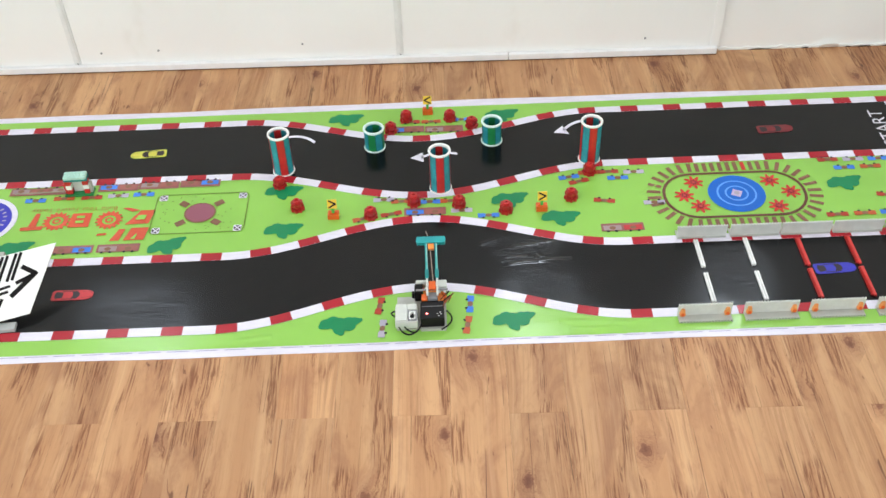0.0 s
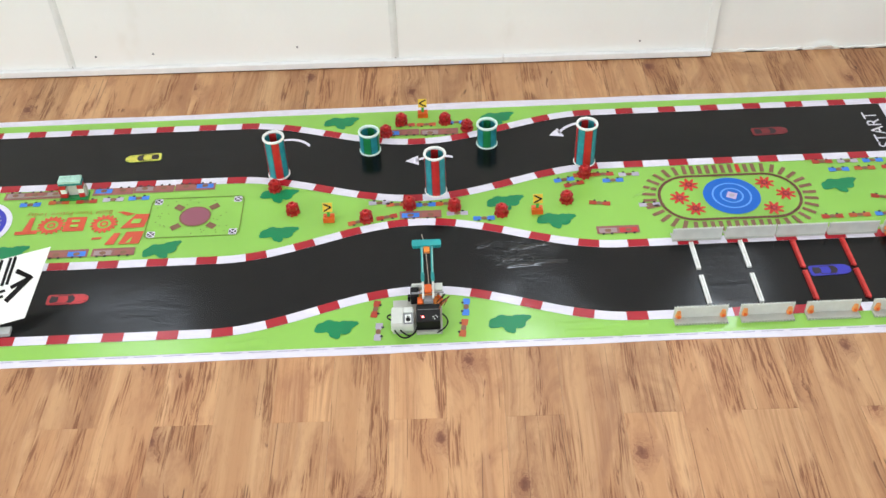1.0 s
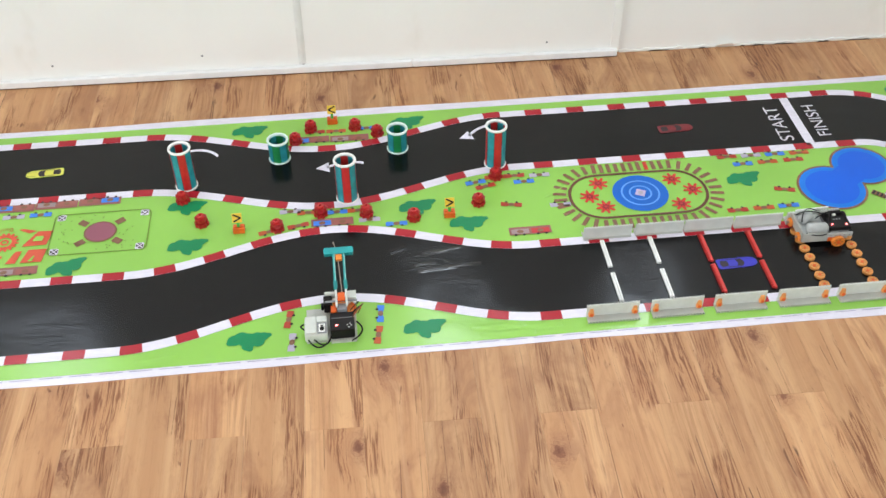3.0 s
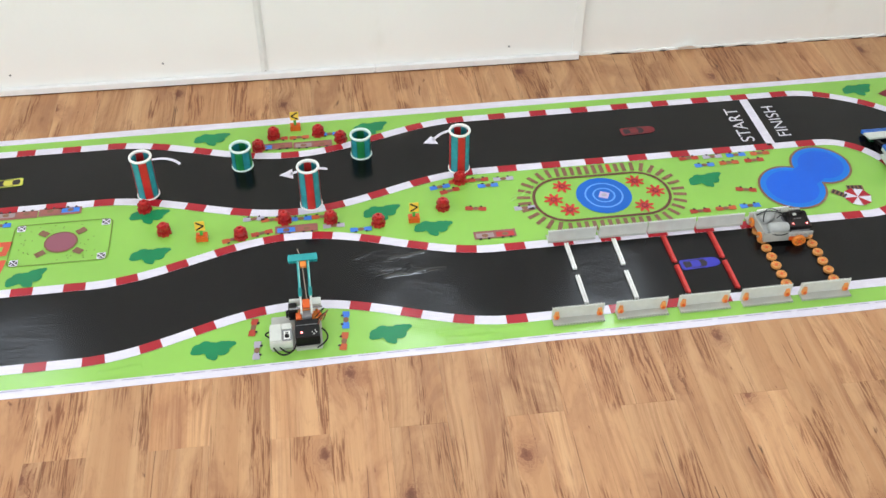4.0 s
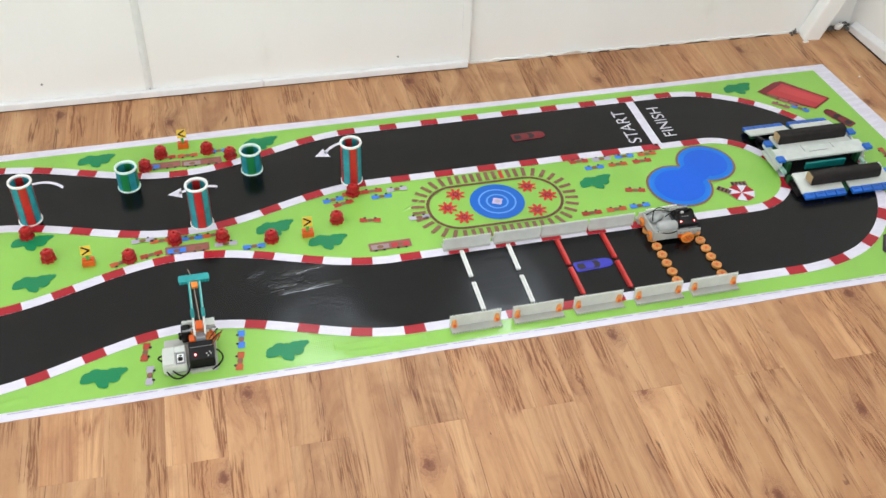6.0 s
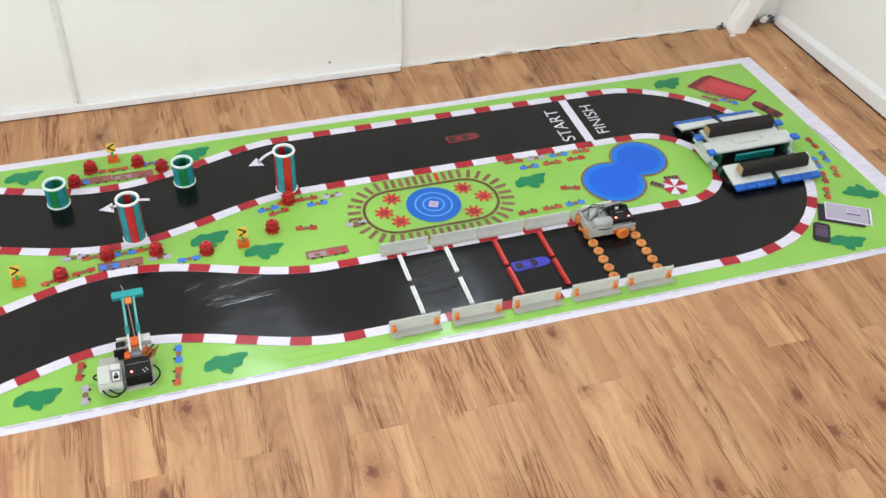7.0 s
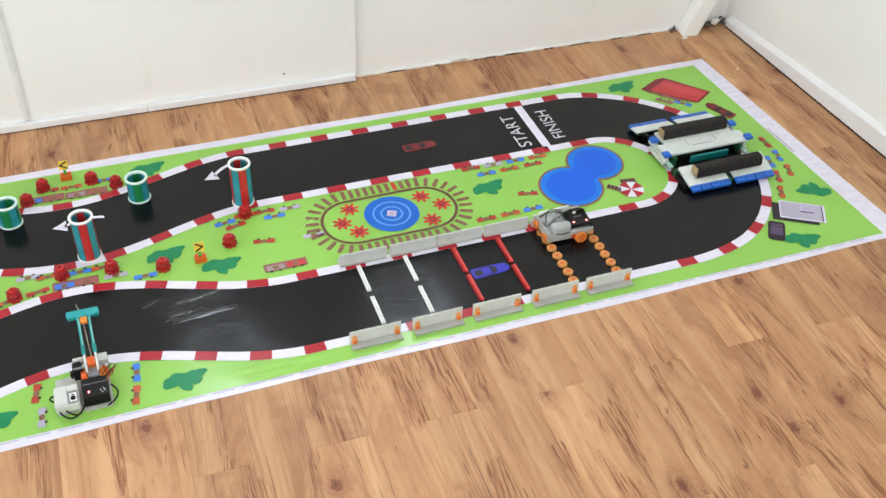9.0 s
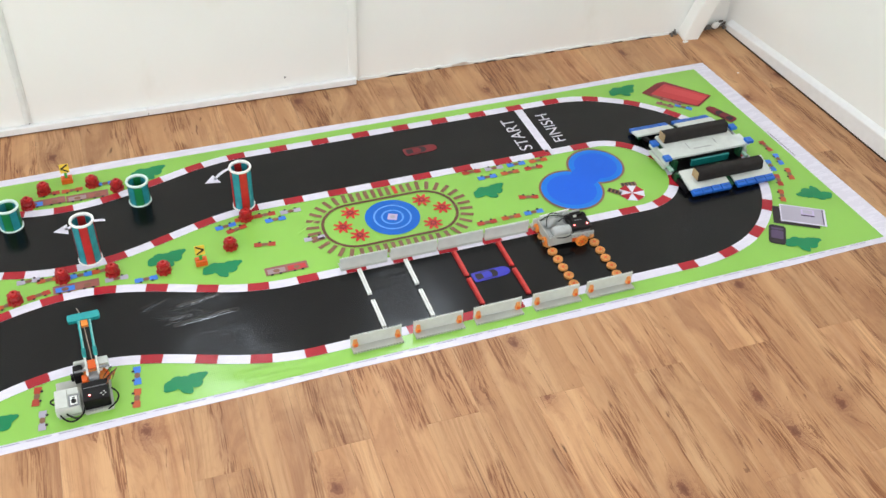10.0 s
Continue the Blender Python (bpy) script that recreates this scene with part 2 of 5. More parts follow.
P_WHITE = printed("print_white", rgb("E3E0EF"), 0.26, 0.03, 0.6, 0.01)
P_GREEN = printed("print_green", rgb("91C858"), 0.20, 0.05, 0.5, 0.015, 0.42)
P_BLACK = printed("print_black", rgb("0E0E10"), 0.17, 0.10, 0.8, 0.005, 0.25)
P_RUCK = printed("stretched_black_film", rgb("0E0E10"), 0.0, 0.10, 0.0, 0.0, 0.6)
P_RED = printed("print_red", rgb("AC2230"), 0.24)
P_BRICKRED = printed("print_brick_red", rgb("CC3C2E"), 0.35)
P_LEAF = printed("print_leaf_green", rgb("058452"), 0.35)
P_BLUE = printed("print_blue", rgb("0066CE"), 0.33)
P_POOL = printed("print_pool_edge", rgb("0678E0"), 0.33)
P_WORD = printed("print_lettering", rgb("CFCDD8"), 0.35, 0.03)
P_SKY = printed("print_light_blue", rgb("4080E0"), 0.33)
P_BROWN = printed("print_brown", rgb("86604A"), 0.35)
P_MAROON = printed("print_maroon", rgb("94605A"), 0.35)
P_TABLE = printed("print_table_rose", rgb("98586A"), 0.35)
P_GREY = printed("print_grey", rgb("B4AEC0"), 0.35)
P_DARK = printed("print_dark", rgb("2A2028"), 0.35)
P_YELLOW = printed("print_yellow", rgb("DAD65C"), 0.35)
P_OLIVE = printed("print_olive", rgb("6E8A30"), 0.35)
P_SLOGAN = printed("print_dull_orange", rgb("A8803A"), 0.35)
P_LAVENDER = printed("print_lavender", rgb("C8B8DC"), 0.35)
P_PURPLE = printed("print_purple", rgb("5A4868"), 0.35)
P_CARRED = printed("print_car_red", rgb("C0383E"), 0.35)
P_CARDIM = printed("print_car_dim_red", rgb("7E262E"), 0.35)
P_ROOF_PALE = printed("print_roof_pale_red", rgb("C8444A"), 0.35)
P_TRIM_RED = printed("print_trim_red", rgb("6A2028"), 0.35)
P_TRIM_BLUE = printed("print_trim_blue", rgb("2C2C98"), 0.35)
P_CARBLUE = printed("print_car_blue", rgb("3A3AB8"), 0.35)

C_TEAL = plastic("teal_plastic", rgb("1EA0A4"))
C_TEALD = plastic("dark_teal_plastic", rgb("128080"))
C_RED = plastic("red_plastic", rgb("C42C2C"))
C_DRED = plastic("deep_red_plastic", rgb("A82224"))
C_GREEN = plastic("green_plastic", rgb("1E8448"))
C_LGREEN = plastic("leaf_green_plastic", rgb("4CB04A"))
C_WHITE = plastic("white_plastic", rgb("F0F2F0"), 0.35, 0.04)
C_DECK = plastic("milky_plastic", rgb("D6DCD8"), 0.4, 0.05)
C_CREAM = plastic("pale_grey_plastic", rgb("CFD3CE"), 0.4, 0.05)
C_GREY = plastic("light_grey_plastic", rgb("B4B6B0"), 0.42, 0.06)
C_DGREY = plastic("grey_plastic", rgb("84868A"), 0.42, 0.06)
C_BLACK = plastic("black_plastic", rgb("131113"), 0.40, 0.15, 0.22)
C_FOAM = plastic("black_foam", rgb("2A2726"), 0.85, 0.12, 0.3)
C_KRAFT = plastic("kraft_tube_end", rgb("B49A72"), 0.8, 0.1)
C_ORANGE = plastic("orange_plastic", rgb("EC8A34"))
C_DORANGE = plastic("deep_orange_plastic", rgb("DC6020"))
C_YELLOW = plastic("yellow_plastic", rgb("E8C434"))
C_BLUE = plastic("blue_plastic", rgb("1F68CC"), 0.4)
C_STEEL = plastic("steel_rod", rgb("9A8C80"), 0.3)
# red glow round the small lights, given as a plain colour
C_HALO = plastic("dark_red_halo", rgb("5E141A"), 0.3)
C_RIB = plastic("deep_teal_edge", rgb("0E5A60"), 0.5)
C_LED = emitter("red_led", (1.0, 0.14, 0.14, 1), 26.0)
C_TUBETEAL = plastic("greyed_teal_plastic", rgb("2C94A0"), 0.4, 0.14)
C_PALEMINT = plastic("pale_mint_plastic", rgb("DCF2EC"), 0.4, 0.05)
C_DGREEN = plastic("dark_green_plastic", rgb("12502E"), 0.45)
C_DISC = plastic("pale_orange_plastic", rgb("DE9850"), 0.45, 0.14)
C_CLIP = plastic("faded_orange_plastic", rgb("E69A58"), 0.45, 0.14)
C_WIRE = plastic("brown_wire", rgb("7A4A34"), 0.5)
C_MINT = plastic("mint_plastic", rgb("B4DCD0"), 0.4, 0.05)
C_SHELL = plastic("worn_grey_plastic", rgb("AEB2B2"), 0.42, 0.08)


# ---- mesh helpers ----
def part(name, bm, material, parent=None, label="", m=None):
    """Links a bmesh as one mesh object under a thing or a part."""
    me = bpy.data.meshes.new(name)
    bmesh.ops.recalc_face_normals(bm, faces=bm.faces)
    bm.to_mesh(me)
    bm.free()
    me.materials.append(material)
    ob = new(name, me)
    if m is not None:
        ob.matrix_basis = m
    if parent is not None:
        ob.parent = parent
    if label:
        ob["label"] = label
    return ob


def share(name, ob, m, parent=None):
    """Another object on the same mesh."""
    o = new(name, ob.data)
    o.matrix_basis = m
    if parent is not None:
        o.parent = parent
    return o


def thing(name, m, label, category, group="", kind=""):
    ob = new(name)
    ob.matrix_basis = m
    ob.empty_display_size = 0.05
    return tagged(ob, label, category, group, kind)


def smooth(ob):
    for p in ob.data.polygons:
        p.use_smooth = True
    return ob


def box(x0, y0, z0, x1, y1, z1, bevel=0.0, bm=None, m=None):
    """A box between two corners, with bevelled edges, added to bm."""
    made = bmesh.new()
    bmesh.ops.create_cube(made, size=1.0)
    for v in made.verts:
        v.co = Vector(((x0 + x1) / 2 + v.co.x * (x1 - x0), (y0 + y1) / 2 + v.co.y * (y1 - y0), (z0 + z1) / 2 + v.co.z * (z1 - z0)))
    if bevel:
        bmesh.ops.bevel(made, geom=made.edges[:], offset=bevel, segments=2, affect="EDGES", profile=0.6)
    return joined(bm, made, m)


def joined(bm, made, m=None):
    if m is not None:
        bmesh.ops.transform(made, matrix=m, verts=made.verts)
    if bm is None:
        return made
    me = bpy.data.meshes.new("scratch")
    made.to_mesh(me)
    made.free()
    bm.from_mesh(me)
    bpy.data.meshes.remove(me)
    return bm


def lathe(profile, seg=32, bm=None, m=None, closed=False):
    """A turned shape from (radius, z) pairs."""
    made = bmesh.new()
    rings = []
    for r, z in profile:
        rings.append([made.verts.new((r * math.cos(2 * math.pi * i / seg), r * math.sin(2 * math.pi * i / seg), z)) for i in range(seg)])
    pairs = list(zip(rings, rings[1:])) + ([(rings[-1], rings[0])] if closed else [])
    for a, b in pairs:
        for i in range(seg):
            made.faces.new((a[i], a[(i + 1) % seg], b[(i + 1) % seg], b[i]))
    if not closed:
        made.faces.new(rings[0])
        made.faces.new(rings[-1])
    return joined(bm, made, m)


def prism(outline, z0, z1, bm=None, m=None, bevel=0.0):
    """A flat outline raised from z0 to z1."""
    made = bmesh.new()
    low = made.faces.new([made.verts.new((x, y, z0)) for x, y in outline])
    up = bmesh.ops.extrude_face_region(made, geom=[low])
    for e in up["geom"]:
        if isinstance(e, bmesh.types.BMVert):
            e.co.z = z1
    if bevel:
        rim = [e for e in made.edges if all(abs(v.co.z - z1) < 1e-7 for v in e.verts)]
        bmesh.ops.bevel(made, geom=rim, offset=bevel, segments=2, affect="EDGES")
    return joined(bm, made, m)


def tube(points, radius, seg=8, bm=None):
    """A round cable or rod through points."""
    made = bmesh.new()
    pts = [Vector(p) for p in points]
    rings = []
    for i, p in enumerate(pts):
        way = (pts[min(i + 1, len(pts) - 1)] - pts[max(i - 1, 0)]).normalized()
        side = way.cross(Vector((0, 0, 1)) if abs(way.z) < 0.9 else Vector((1, 0, 0))).normalized()
        up = way.cross(side)
        rings.append([made.verts.new(p + radius * (side * math.cos(a) + up * math.sin(a))) for a in [2 * math.pi * k / seg for k in range(seg)]])
    for a, b in zip(rings, rings[1:]):
        for i in range(seg):
            made.faces.new((a[i], a[(i + 1) % seg], b[(i + 1) % seg], b[i]))
    made.faces.new(rings[0])
    made.faces.new(rings[-1])
    return joined(bm, made)


def arc(p0, p1, p2, n=10):
    """Points on a smooth bow from p0 by p1 to p2."""
    a, b, c = Vector(p0), Vector(p1), Vector(p2)
    return [a * (1 - t) ** 2 + b * 2 * t * (1 - t) + c * t * t for t in [i / n for i in range(n + 1)]]


def circle(r, n=32, ry=None):
    return [(r * math.cos(2 * math.pi * i / n), (ry or r) * math.sin(2 * math.pi * i / n)) for i in range(n)]


def rounded(hx, hy, r, n=5):
    out = []
    for cx, cy, a0 in ((hx - r, hy - r, 0), (r - hx, hy - r, 90), (r - hx, r - hy, 180), (hx - r, r - hy, 270)):
        out += [(cx + r * math.cos(radians(a0 + 90 * i / n)), cy + r * math.sin(radians(a0 + 90 * i / n))) for i in range(n + 1)]
    return out


def flat(outline, bm=None, m=None, z=0.0):
    made = bmesh.new()
    made.faces.new([made.verts.new((x, y, z)) for x, y in outline])
    return joined(bm, made, m)


def ribbon(outer, inner, bm=None, m=None, z=0.0, loop=True):
    """A flat band between two lines of points."""
    made = bmesh.new()
    a = [made.verts.new((x, y, z)) for x, y in outer]
    b = [made.verts.new((x, y, z)) for x, y in inner]
    for i in range(len(a) if loop else len(a) - 1):
        j = (i + 1) % len(a)
        made.faces.new((a[i], a[j], b[j], b[i]))
    return joined(bm, made, m)


# ---- room ----
floor = thing("floor", pose(0, 0, 0), "floor of knotty oak-look vinyl planks", "floor", kind="structure")
part("underlay", box(ROOM_X0 - 0.2, ROOM_Y0 - 0.2, -0.06, ROOM_X1 + 0.2, ROOM_Y1 + 0.2, -0.004), M_GAP, floor)
PLANK_W, PLANK_L = 0.1540, 1.22

WALL_A = NORTH_WALL
wall_north = thing("wall_north", WALL_A, "white painted panel wall with scuffed foot", "wall", kind="structure")
part("wall_face", box(-3.7, 0.005, -0.02, 2.75, 0.14, NORTH_SILL), M_WALL, wall_north)
part("wall_face", box(-3.7, 0.005, NORTH_HEAD, 2.75, 0.14, ROOM_H), M_WALL, wall_north)
piers = [-3.7] + [e for wx, wide, watts in SHEEN_WINDOWS for e in (wx - 0.3 - wide / 2, wx - 0.3 + wide / 2)] + [2.75]
for a, b in zip(piers[::2], piers[1::2]):
    part("wall_face", box(a, 0.005, NORTH_SILL, b, 0.14, NORTH_HEAD), M_WALL, wall_north)
# boards standing proud of the wall, with cover strips on their joints
SEAMS = (-2.86, -1.62, -0.382, 0.83)
for a, b in zip(SEAMS, SEAMS[1:]):
    part("wall_panel", box(a + 0.008, -0.012, 0.005, b - 0.008, 0.004, NORTH_SILL - 0.03, 0.003), M_WALL, wall_north, "painted board")
for s in SEAMS[1:3]:
    part("cover_strip", box(s - 0.0135, -0.0165, 0.03, s + 0.0135, 0.004, NORTH_SILL - 0.03, 0.003), M_BATTEN, wall_north, "narrow painted cover strip")
    part("strip_bead", box(s - 0.0060, -0.0200, 0.034, s + 0.0060, -0.0168, NORTH_SILL - 0.03, 0.0015), M_BATTEN, wall_north)
    part("nail_head", lathe([(0.004, 0.0), (0.004, 0.002), (0.002, 0.003)], 10, None, pose(s + 0.002, -0.0170, 0.036, 90, 0, 0)), M_GAP, wall_north, "rusty nail head")
part("cover_strip", box(SEAMS[3] - 0.03, -0.016, 0.012, SEAMS[3] + 0.004, -0.010, NORTH_SILL - 0.03, 0.002), M_WALL, wall_north)
for a, b in ((-3.6, 0.0315), (0.0325, 0.826)):
    tagged(part("baseboard", box(a, -0.034, 0.004, b, -0.013, 0.030, 0.004), M_SKIRT, None, "", WALL_A), "low white painted skirting strip", "baseboard", kind="structure")
# the skirting's shadow line, put in as a dark strip
part("shadow_gap", box(-3.6, -0.030, 0.0005, 0.826, -0.0125, 0.0045), M_GAP, wall_north, "dark strip standing for the shade under the skirting")
# flaking lime at the bare foot of the wall
rnd = random.Random(5)
crest = [(0.84 + 0.0125 * k, 0.004 + 0.007 * abs(math.sin(0.9 * k) * math.sin(0.37 * k + 1)) + rnd.uniform(0, 0.003)) for k in range(124)]
bm = prism([(crest[0][0], -0.004)] + [(crest[-1][0], -0.004)] + crest[::-1], -0.0045, 0.002, None, pose(0, 0, 0, 90, 0, 0))
for fx, size, lean in ((1.215, 1.55, 38), (1.345, 0.60, 40), (1.372, 0.45, 14), (1.10, 0.45, 24), (1.60, 0.55, 30), (1.84, 0.50, 30), (2.02, 0.40, 26), (0.875, 0.40, 20)):
    prism([(0.0, 0.0), (0.052 * size, 0.0), (0.058 * size, 0.010 * size), (0.038 * size, 0.024 * size), (0.010 * size, 0.015 * size)], -0.0010, 0.0006, bm, pose(fx, -0.0025, 0.0015, 90 + lean, 0, 0))
part("wall_plaster", bm, M_WALL, wall_north, "flaking plaster at the wall's foot")
# dark plates: broken plaster, and the foot's shadow line in uneven pieces
hole_rnd = random.Random(12)
for fx, wide in ((1.00, 0.10), (1.17, 0.030), (1.335, 0.020), (1.40, 0.05), (1.50, 0.09), (1.66, 0.05), (1.80, 0.12), (1.97, 0.06), (2.10, 0.08)):
    rim = [(-wide / 2, 0.0)] + [(-wide / 2 + wide * k / 6, 0.0030 + hole_rnd.uniform(0.0, 0.0030)) for k in range(1, 6)] + [(wide / 2, 0.0)]
    part("wall_hole", prism(rim[::-1], 0.0, 0.0006, None, pose(fx, -0.0053, 0.0004, 90, 0, 0)), M_GAP, wall_north, "dark plate for broken plaster and the shade along the wall's foot")

for x, z in ((-1.95, 0.07), (-1.52, 0.075), (-1.30, 0.08), (-0.75, 0.09), (0.55, 0.07)):
    part("nail_head", lathe([(0.004, 0.0), (0.004, 0.002), (0.002, 0.003)], 10, None, pose(x, -0.0125 if x < 0.83 else 0.004, z, 90, 0, 0)), C_DGREY, wall_north, "rusty nail head")

# the east wall stands a little askew; its skirting tapers towards the corner
EAST = pose(2.829, 0, 0, 0, 0, 2.16)
wall_east = thing("wall_east", EAST, "plain white painted wall", "wall", kind="structure")
part("wall_face", box(0.0, ROOM_Y0 - 0.2, -0.02, 0.14, 1.1, ROOM_H), M_WALL, wall_east)


def tapered_skirting(y0, y1, rise, stations=24):
    """A skirting board with a sloped, worn top edge; rise(y) is the height of its face."""
    bm = bmesh.new()
    rows = []
    for i in range(stations + 1):
        y = y0 + (y1 - y0) * i / stations
        h = rise(y)
        worn = 0.0012 * math.sin(23 * y) + 0.0008 * math.sin(61 * y + 1)
        rows.append([bm.verts.new((x, y, z)) for x, z in ((-0.001, 0.006), (-0.022, 0.006), (-0.0225 + worn, h - 0.004), (-0.020 + worn, h + worn), (-0.004, h + 0.013), (-0.001, h + 0.014))])
    for p, q in zip(rows, rows[1:]):
        for j in range(len(p)):
            k = (j + 1) % len(p)
            bm.faces.new((p[j], p[k], q[k], q[j]))
    bm.faces.new(rows[0])
    bm.faces.new(rows[-1])
    return bm


tagged(part("baseboard", tapered_skirting(ROOM_Y0 + 0.02, 0.785, lambda y: 0.036 + 0.040 * min(1.0, (0.785 - y) / 0.9)), M_SKIRT, None, "", EAST), "white painted wooden skirting board", "baseboard", kind="structure")
# dark strip set proud of the skirting's face as its shadow line
part("shadow_gap", box(-0.0246, ROOM_Y0 + 0.02, 0.0005, -0.002, 0.783, 0.0048), M_GAP, wall_east, "dark strip standing for the shade under the skirting")
wall_south = thing("wall_south", pose(0, ROOM_Y0, 0), "plain white painted wall", "wall", kind="structure")
edges = [ROOM_X0 - 0.1] + [e for wx in ADDED_WINDOWS for e in (wx - 0.9, wx + 0.9)] + [ROOM_X1 + 0.1]
for a, b in zip(edges[::2], edges[1::2]):
    part("wall_face", box(a, -0.14, -0.02, b, 0.0, ROOM_H), M_WALL, wall_south)
for wx in ADDED_WINDOWS:
    part("wall_face", box(wx - 0.9, -0.14, -0.02, wx + 0.9, 0.0, 0.9), M_WALL, wall_south)
    part("wall_face", box(wx - 0.9, -0.14, 2.2, wx + 0.9, 0.0, ROOM_H), M_WALL, wall_south)
    # added window round the brightening lamp
    win = thing("window_1", pose(wx, ROOM_Y0, 0), "white framed window added out of view to brighten the walls", "window", kind="structure")
    part("window_frame", box(-0.9, -0.09, 0.9, -0.84, -0.05, 2.2, 0.004), M_SKIRT, win)
    part("window_frame", box(0.84, -0.09, 0.9, 0.9, -0.05, 2.2, 0.004), M_SKIRT, win)
    part("window_sill", box(-0.9, -0.12, 0.9, 0.9, 0.02, 0.93, 0.004), M_SKIRT, win)
wall_west = thing("wall_west", pose(ROOM_X0, 0, 0), "plain white painted wall", "wall", kind="structure")
part("wall_face", box(-0.14, ROOM_Y0, -0.02, 0.0, WEST_Y - 0.9, ROOM_H), M_WALL, wall_west)
part("wall_face", box(-0.14, WEST_Y + 0.9, -0.02, 0.0, 1.1, ROOM_H), M_WALL, wall_west)
part("wall_face", box(-0.14, WEST_Y - 0.9, -0.02, 0.0, WEST_Y + 0.9, 0.9), M_WALL, wall_west)
part("wall_face", box(-0.14, WEST_Y - 0.9, 2.2, 0.0, WEST_Y + 0.9, ROOM_H), M_WALL, wall_west)
# added window round the west brightening lamp
win = thing("window_1", pose(ROOM_X0, WEST_Y, 0, 0, 0, -90), "white framed window added out of view to brighten the walls", "window", kind="structure")
part("window_frame", box(-0.9, -0.09, 0.9, -0.84, -0.05, 2.2, 0.004), M_SKIRT, win)
part("window_frame", box(0.84, -0.09, 0.9, 0.9, -0.05, 2.2, 0.004), M_SKIRT, win)
part("window_sill", box(-0.9, -0.12, 0.9, 0.9, 0.02, 0.93, 0.004), M_SKIRT, win)
# frames of the added north windows that give the mat its sheen
for wx, wide, watts in SHEEN_WINDOWS:
    win = thing("window_1", WALL_A @ pose(wx - 0.3, 0, 0), "narrow white framed window added out of view for the mat's sheen", "window", kind="structure")
    half = wide / 2
    for sx in (-1, 1):
        part("window_frame", box(min(sx * half, sx * (half - 0.035)), 0.03, NORTH_SILL + 0.036, max(sx * half, sx * (half - 0.035)), 0.08, NORTH_HEAD - 0.036, 0.003), M_SKIRT, win)
    for z in (NORTH_SILL, NORTH_HEAD - 0.035):
        part("window_frame", box(-half, 0.03, z, half, 0.08, z + 0.035, 0.003), M_SKIRT, win)
    part("window_sill", box(-half - 0.03, -0.035, NORTH_SILL - 0.026, half + 0.03, 0.004, NORTH_SILL - 0.001, 0.004), M_SKIRT, win)
tagged(part("ceiling", box(ROOM_X0 - 0.1, ROOM_Y0 - 0.1, ROOM_H, ROOM_X1 + 0.1, 1.1, ROOM_H + 0.1), M_CEIL), "plain white ceiling", "ceiling", kind="structure")
for lx, ly, watts in LAMPS:
    lamp = thing("ceiling_lamp", pose(lx, ly, ROOM_H), "white ceiling lamp with a long diffuser", "ceiling lamp", "ceiling lamps")
    part("housing", box(-0.64, -0.15, -0.05, 0.64, 0.15, -0.001, 0.006), M_SKIRT, lamp)
    part("diffuser", box(-0.60, -0.040, -0.08, 0.60, 0.040, -0.051, 0.008), M_TUBE, lamp)

# corner post with the rubble-filled gap behind it
post = thing("corner_brace", pose(2.585, 0.775, -0.012, 0, 20, -8), "white painted square brace in the corner, chipped at the foot", "brace", kind="structure")
part("shaft", box(-0.035, -0.02, 0.0, 0.035, 0.05, 0.64, 0.008), M_WALL, post)
M_RUBBLE = plastic("grey_rubble", rgb("6E6A66"), 0.9, 0.3)
chips = thing("paint_chips", pose(2.47, 0.745, 0), "white paint flakes fallen by the corner post", "paint flakes", kind="stuff")
bm = bmesh.new()
for i in range(5):
    w = rnd.uniform(0.003, 0.007)
    prism([(w * math.cos(a) * rnd.uniform(0.5, 1.2), w * math.sin(a) * rnd.uniform(0.5, 1.2)) for a in [k * math.pi / 3 for k in range(6)]], 0.0, 0.0015, bm, pose(rnd.gauss(0.085, 0.010), rnd.gauss(0.002, 0.004), 0.0003 + 0.0004 * i / 26))
prism([(0.004 * math.cos(a), 0.003 * math.sin(a)) for a in [k * math.pi / 3 for k in range(6)]], 0.0, 0.003, bm, pose(0.163, -0.289, 0.0002))
part("flakes", bm, M_WALL, chips)
rubble = thing("rubble", pose(2.70, 0.80, 0), "grey crumbled mortar lying in the room's corner", "rubble", kind="stuff")
bm = bmesh.new()
for i in range(120):
    made = bmesh.new()
    bmesh.ops.create_icosphere(made, subdivisions=1, radius=rnd.uniform(0.003, 0.009))
    for v in made.verts:
        v.co *= rnd.uniform(0.6, 1.25)
    x = rnd.uniform(-0.05, 0.085) if i % 7 else rnd.uniform(-0.180, -0.150)
    rise = 0.018 + 0.22 * max(0.0, x - 0.02)
    joined(bm, made, pose(x, rnd.uniform(0.0, 0.04), rnd.uniform(0.003, rise), rnd.uniform(0, 90), 0, rnd.uniform(0, 90)))
part("crumbs", bm, M_RUBBLE, rubble)
made = bmesh.new()
bmesh.ops.create_icosphere(made, subdivisions=2, radius=0.016)
for v in made.verts:
    v.co = Vector((v.co.x * 1.3, v.co.y * 0.5, v.co.z)) * rnd.uniform(0.85, 1.1)
part("plaster_lump", made, M_WALL, rubble, "white plaster lump", pose(0.030, -0.004, 0.026))

# ---- the printed mat ----
MAT_X, MAT_Y0, MAT_Y1 = 2.535, -0.626, 0.569
ROAD_Y, R_OUT, R_IN, BEND_X = -0.025, 0.502, 0.195, 1.83
DIP_FAR, DIP_NEAR, DIP_HALF, DIP_X, KERB = 0.131, 0.140, 0.62, -0.006, 0.017
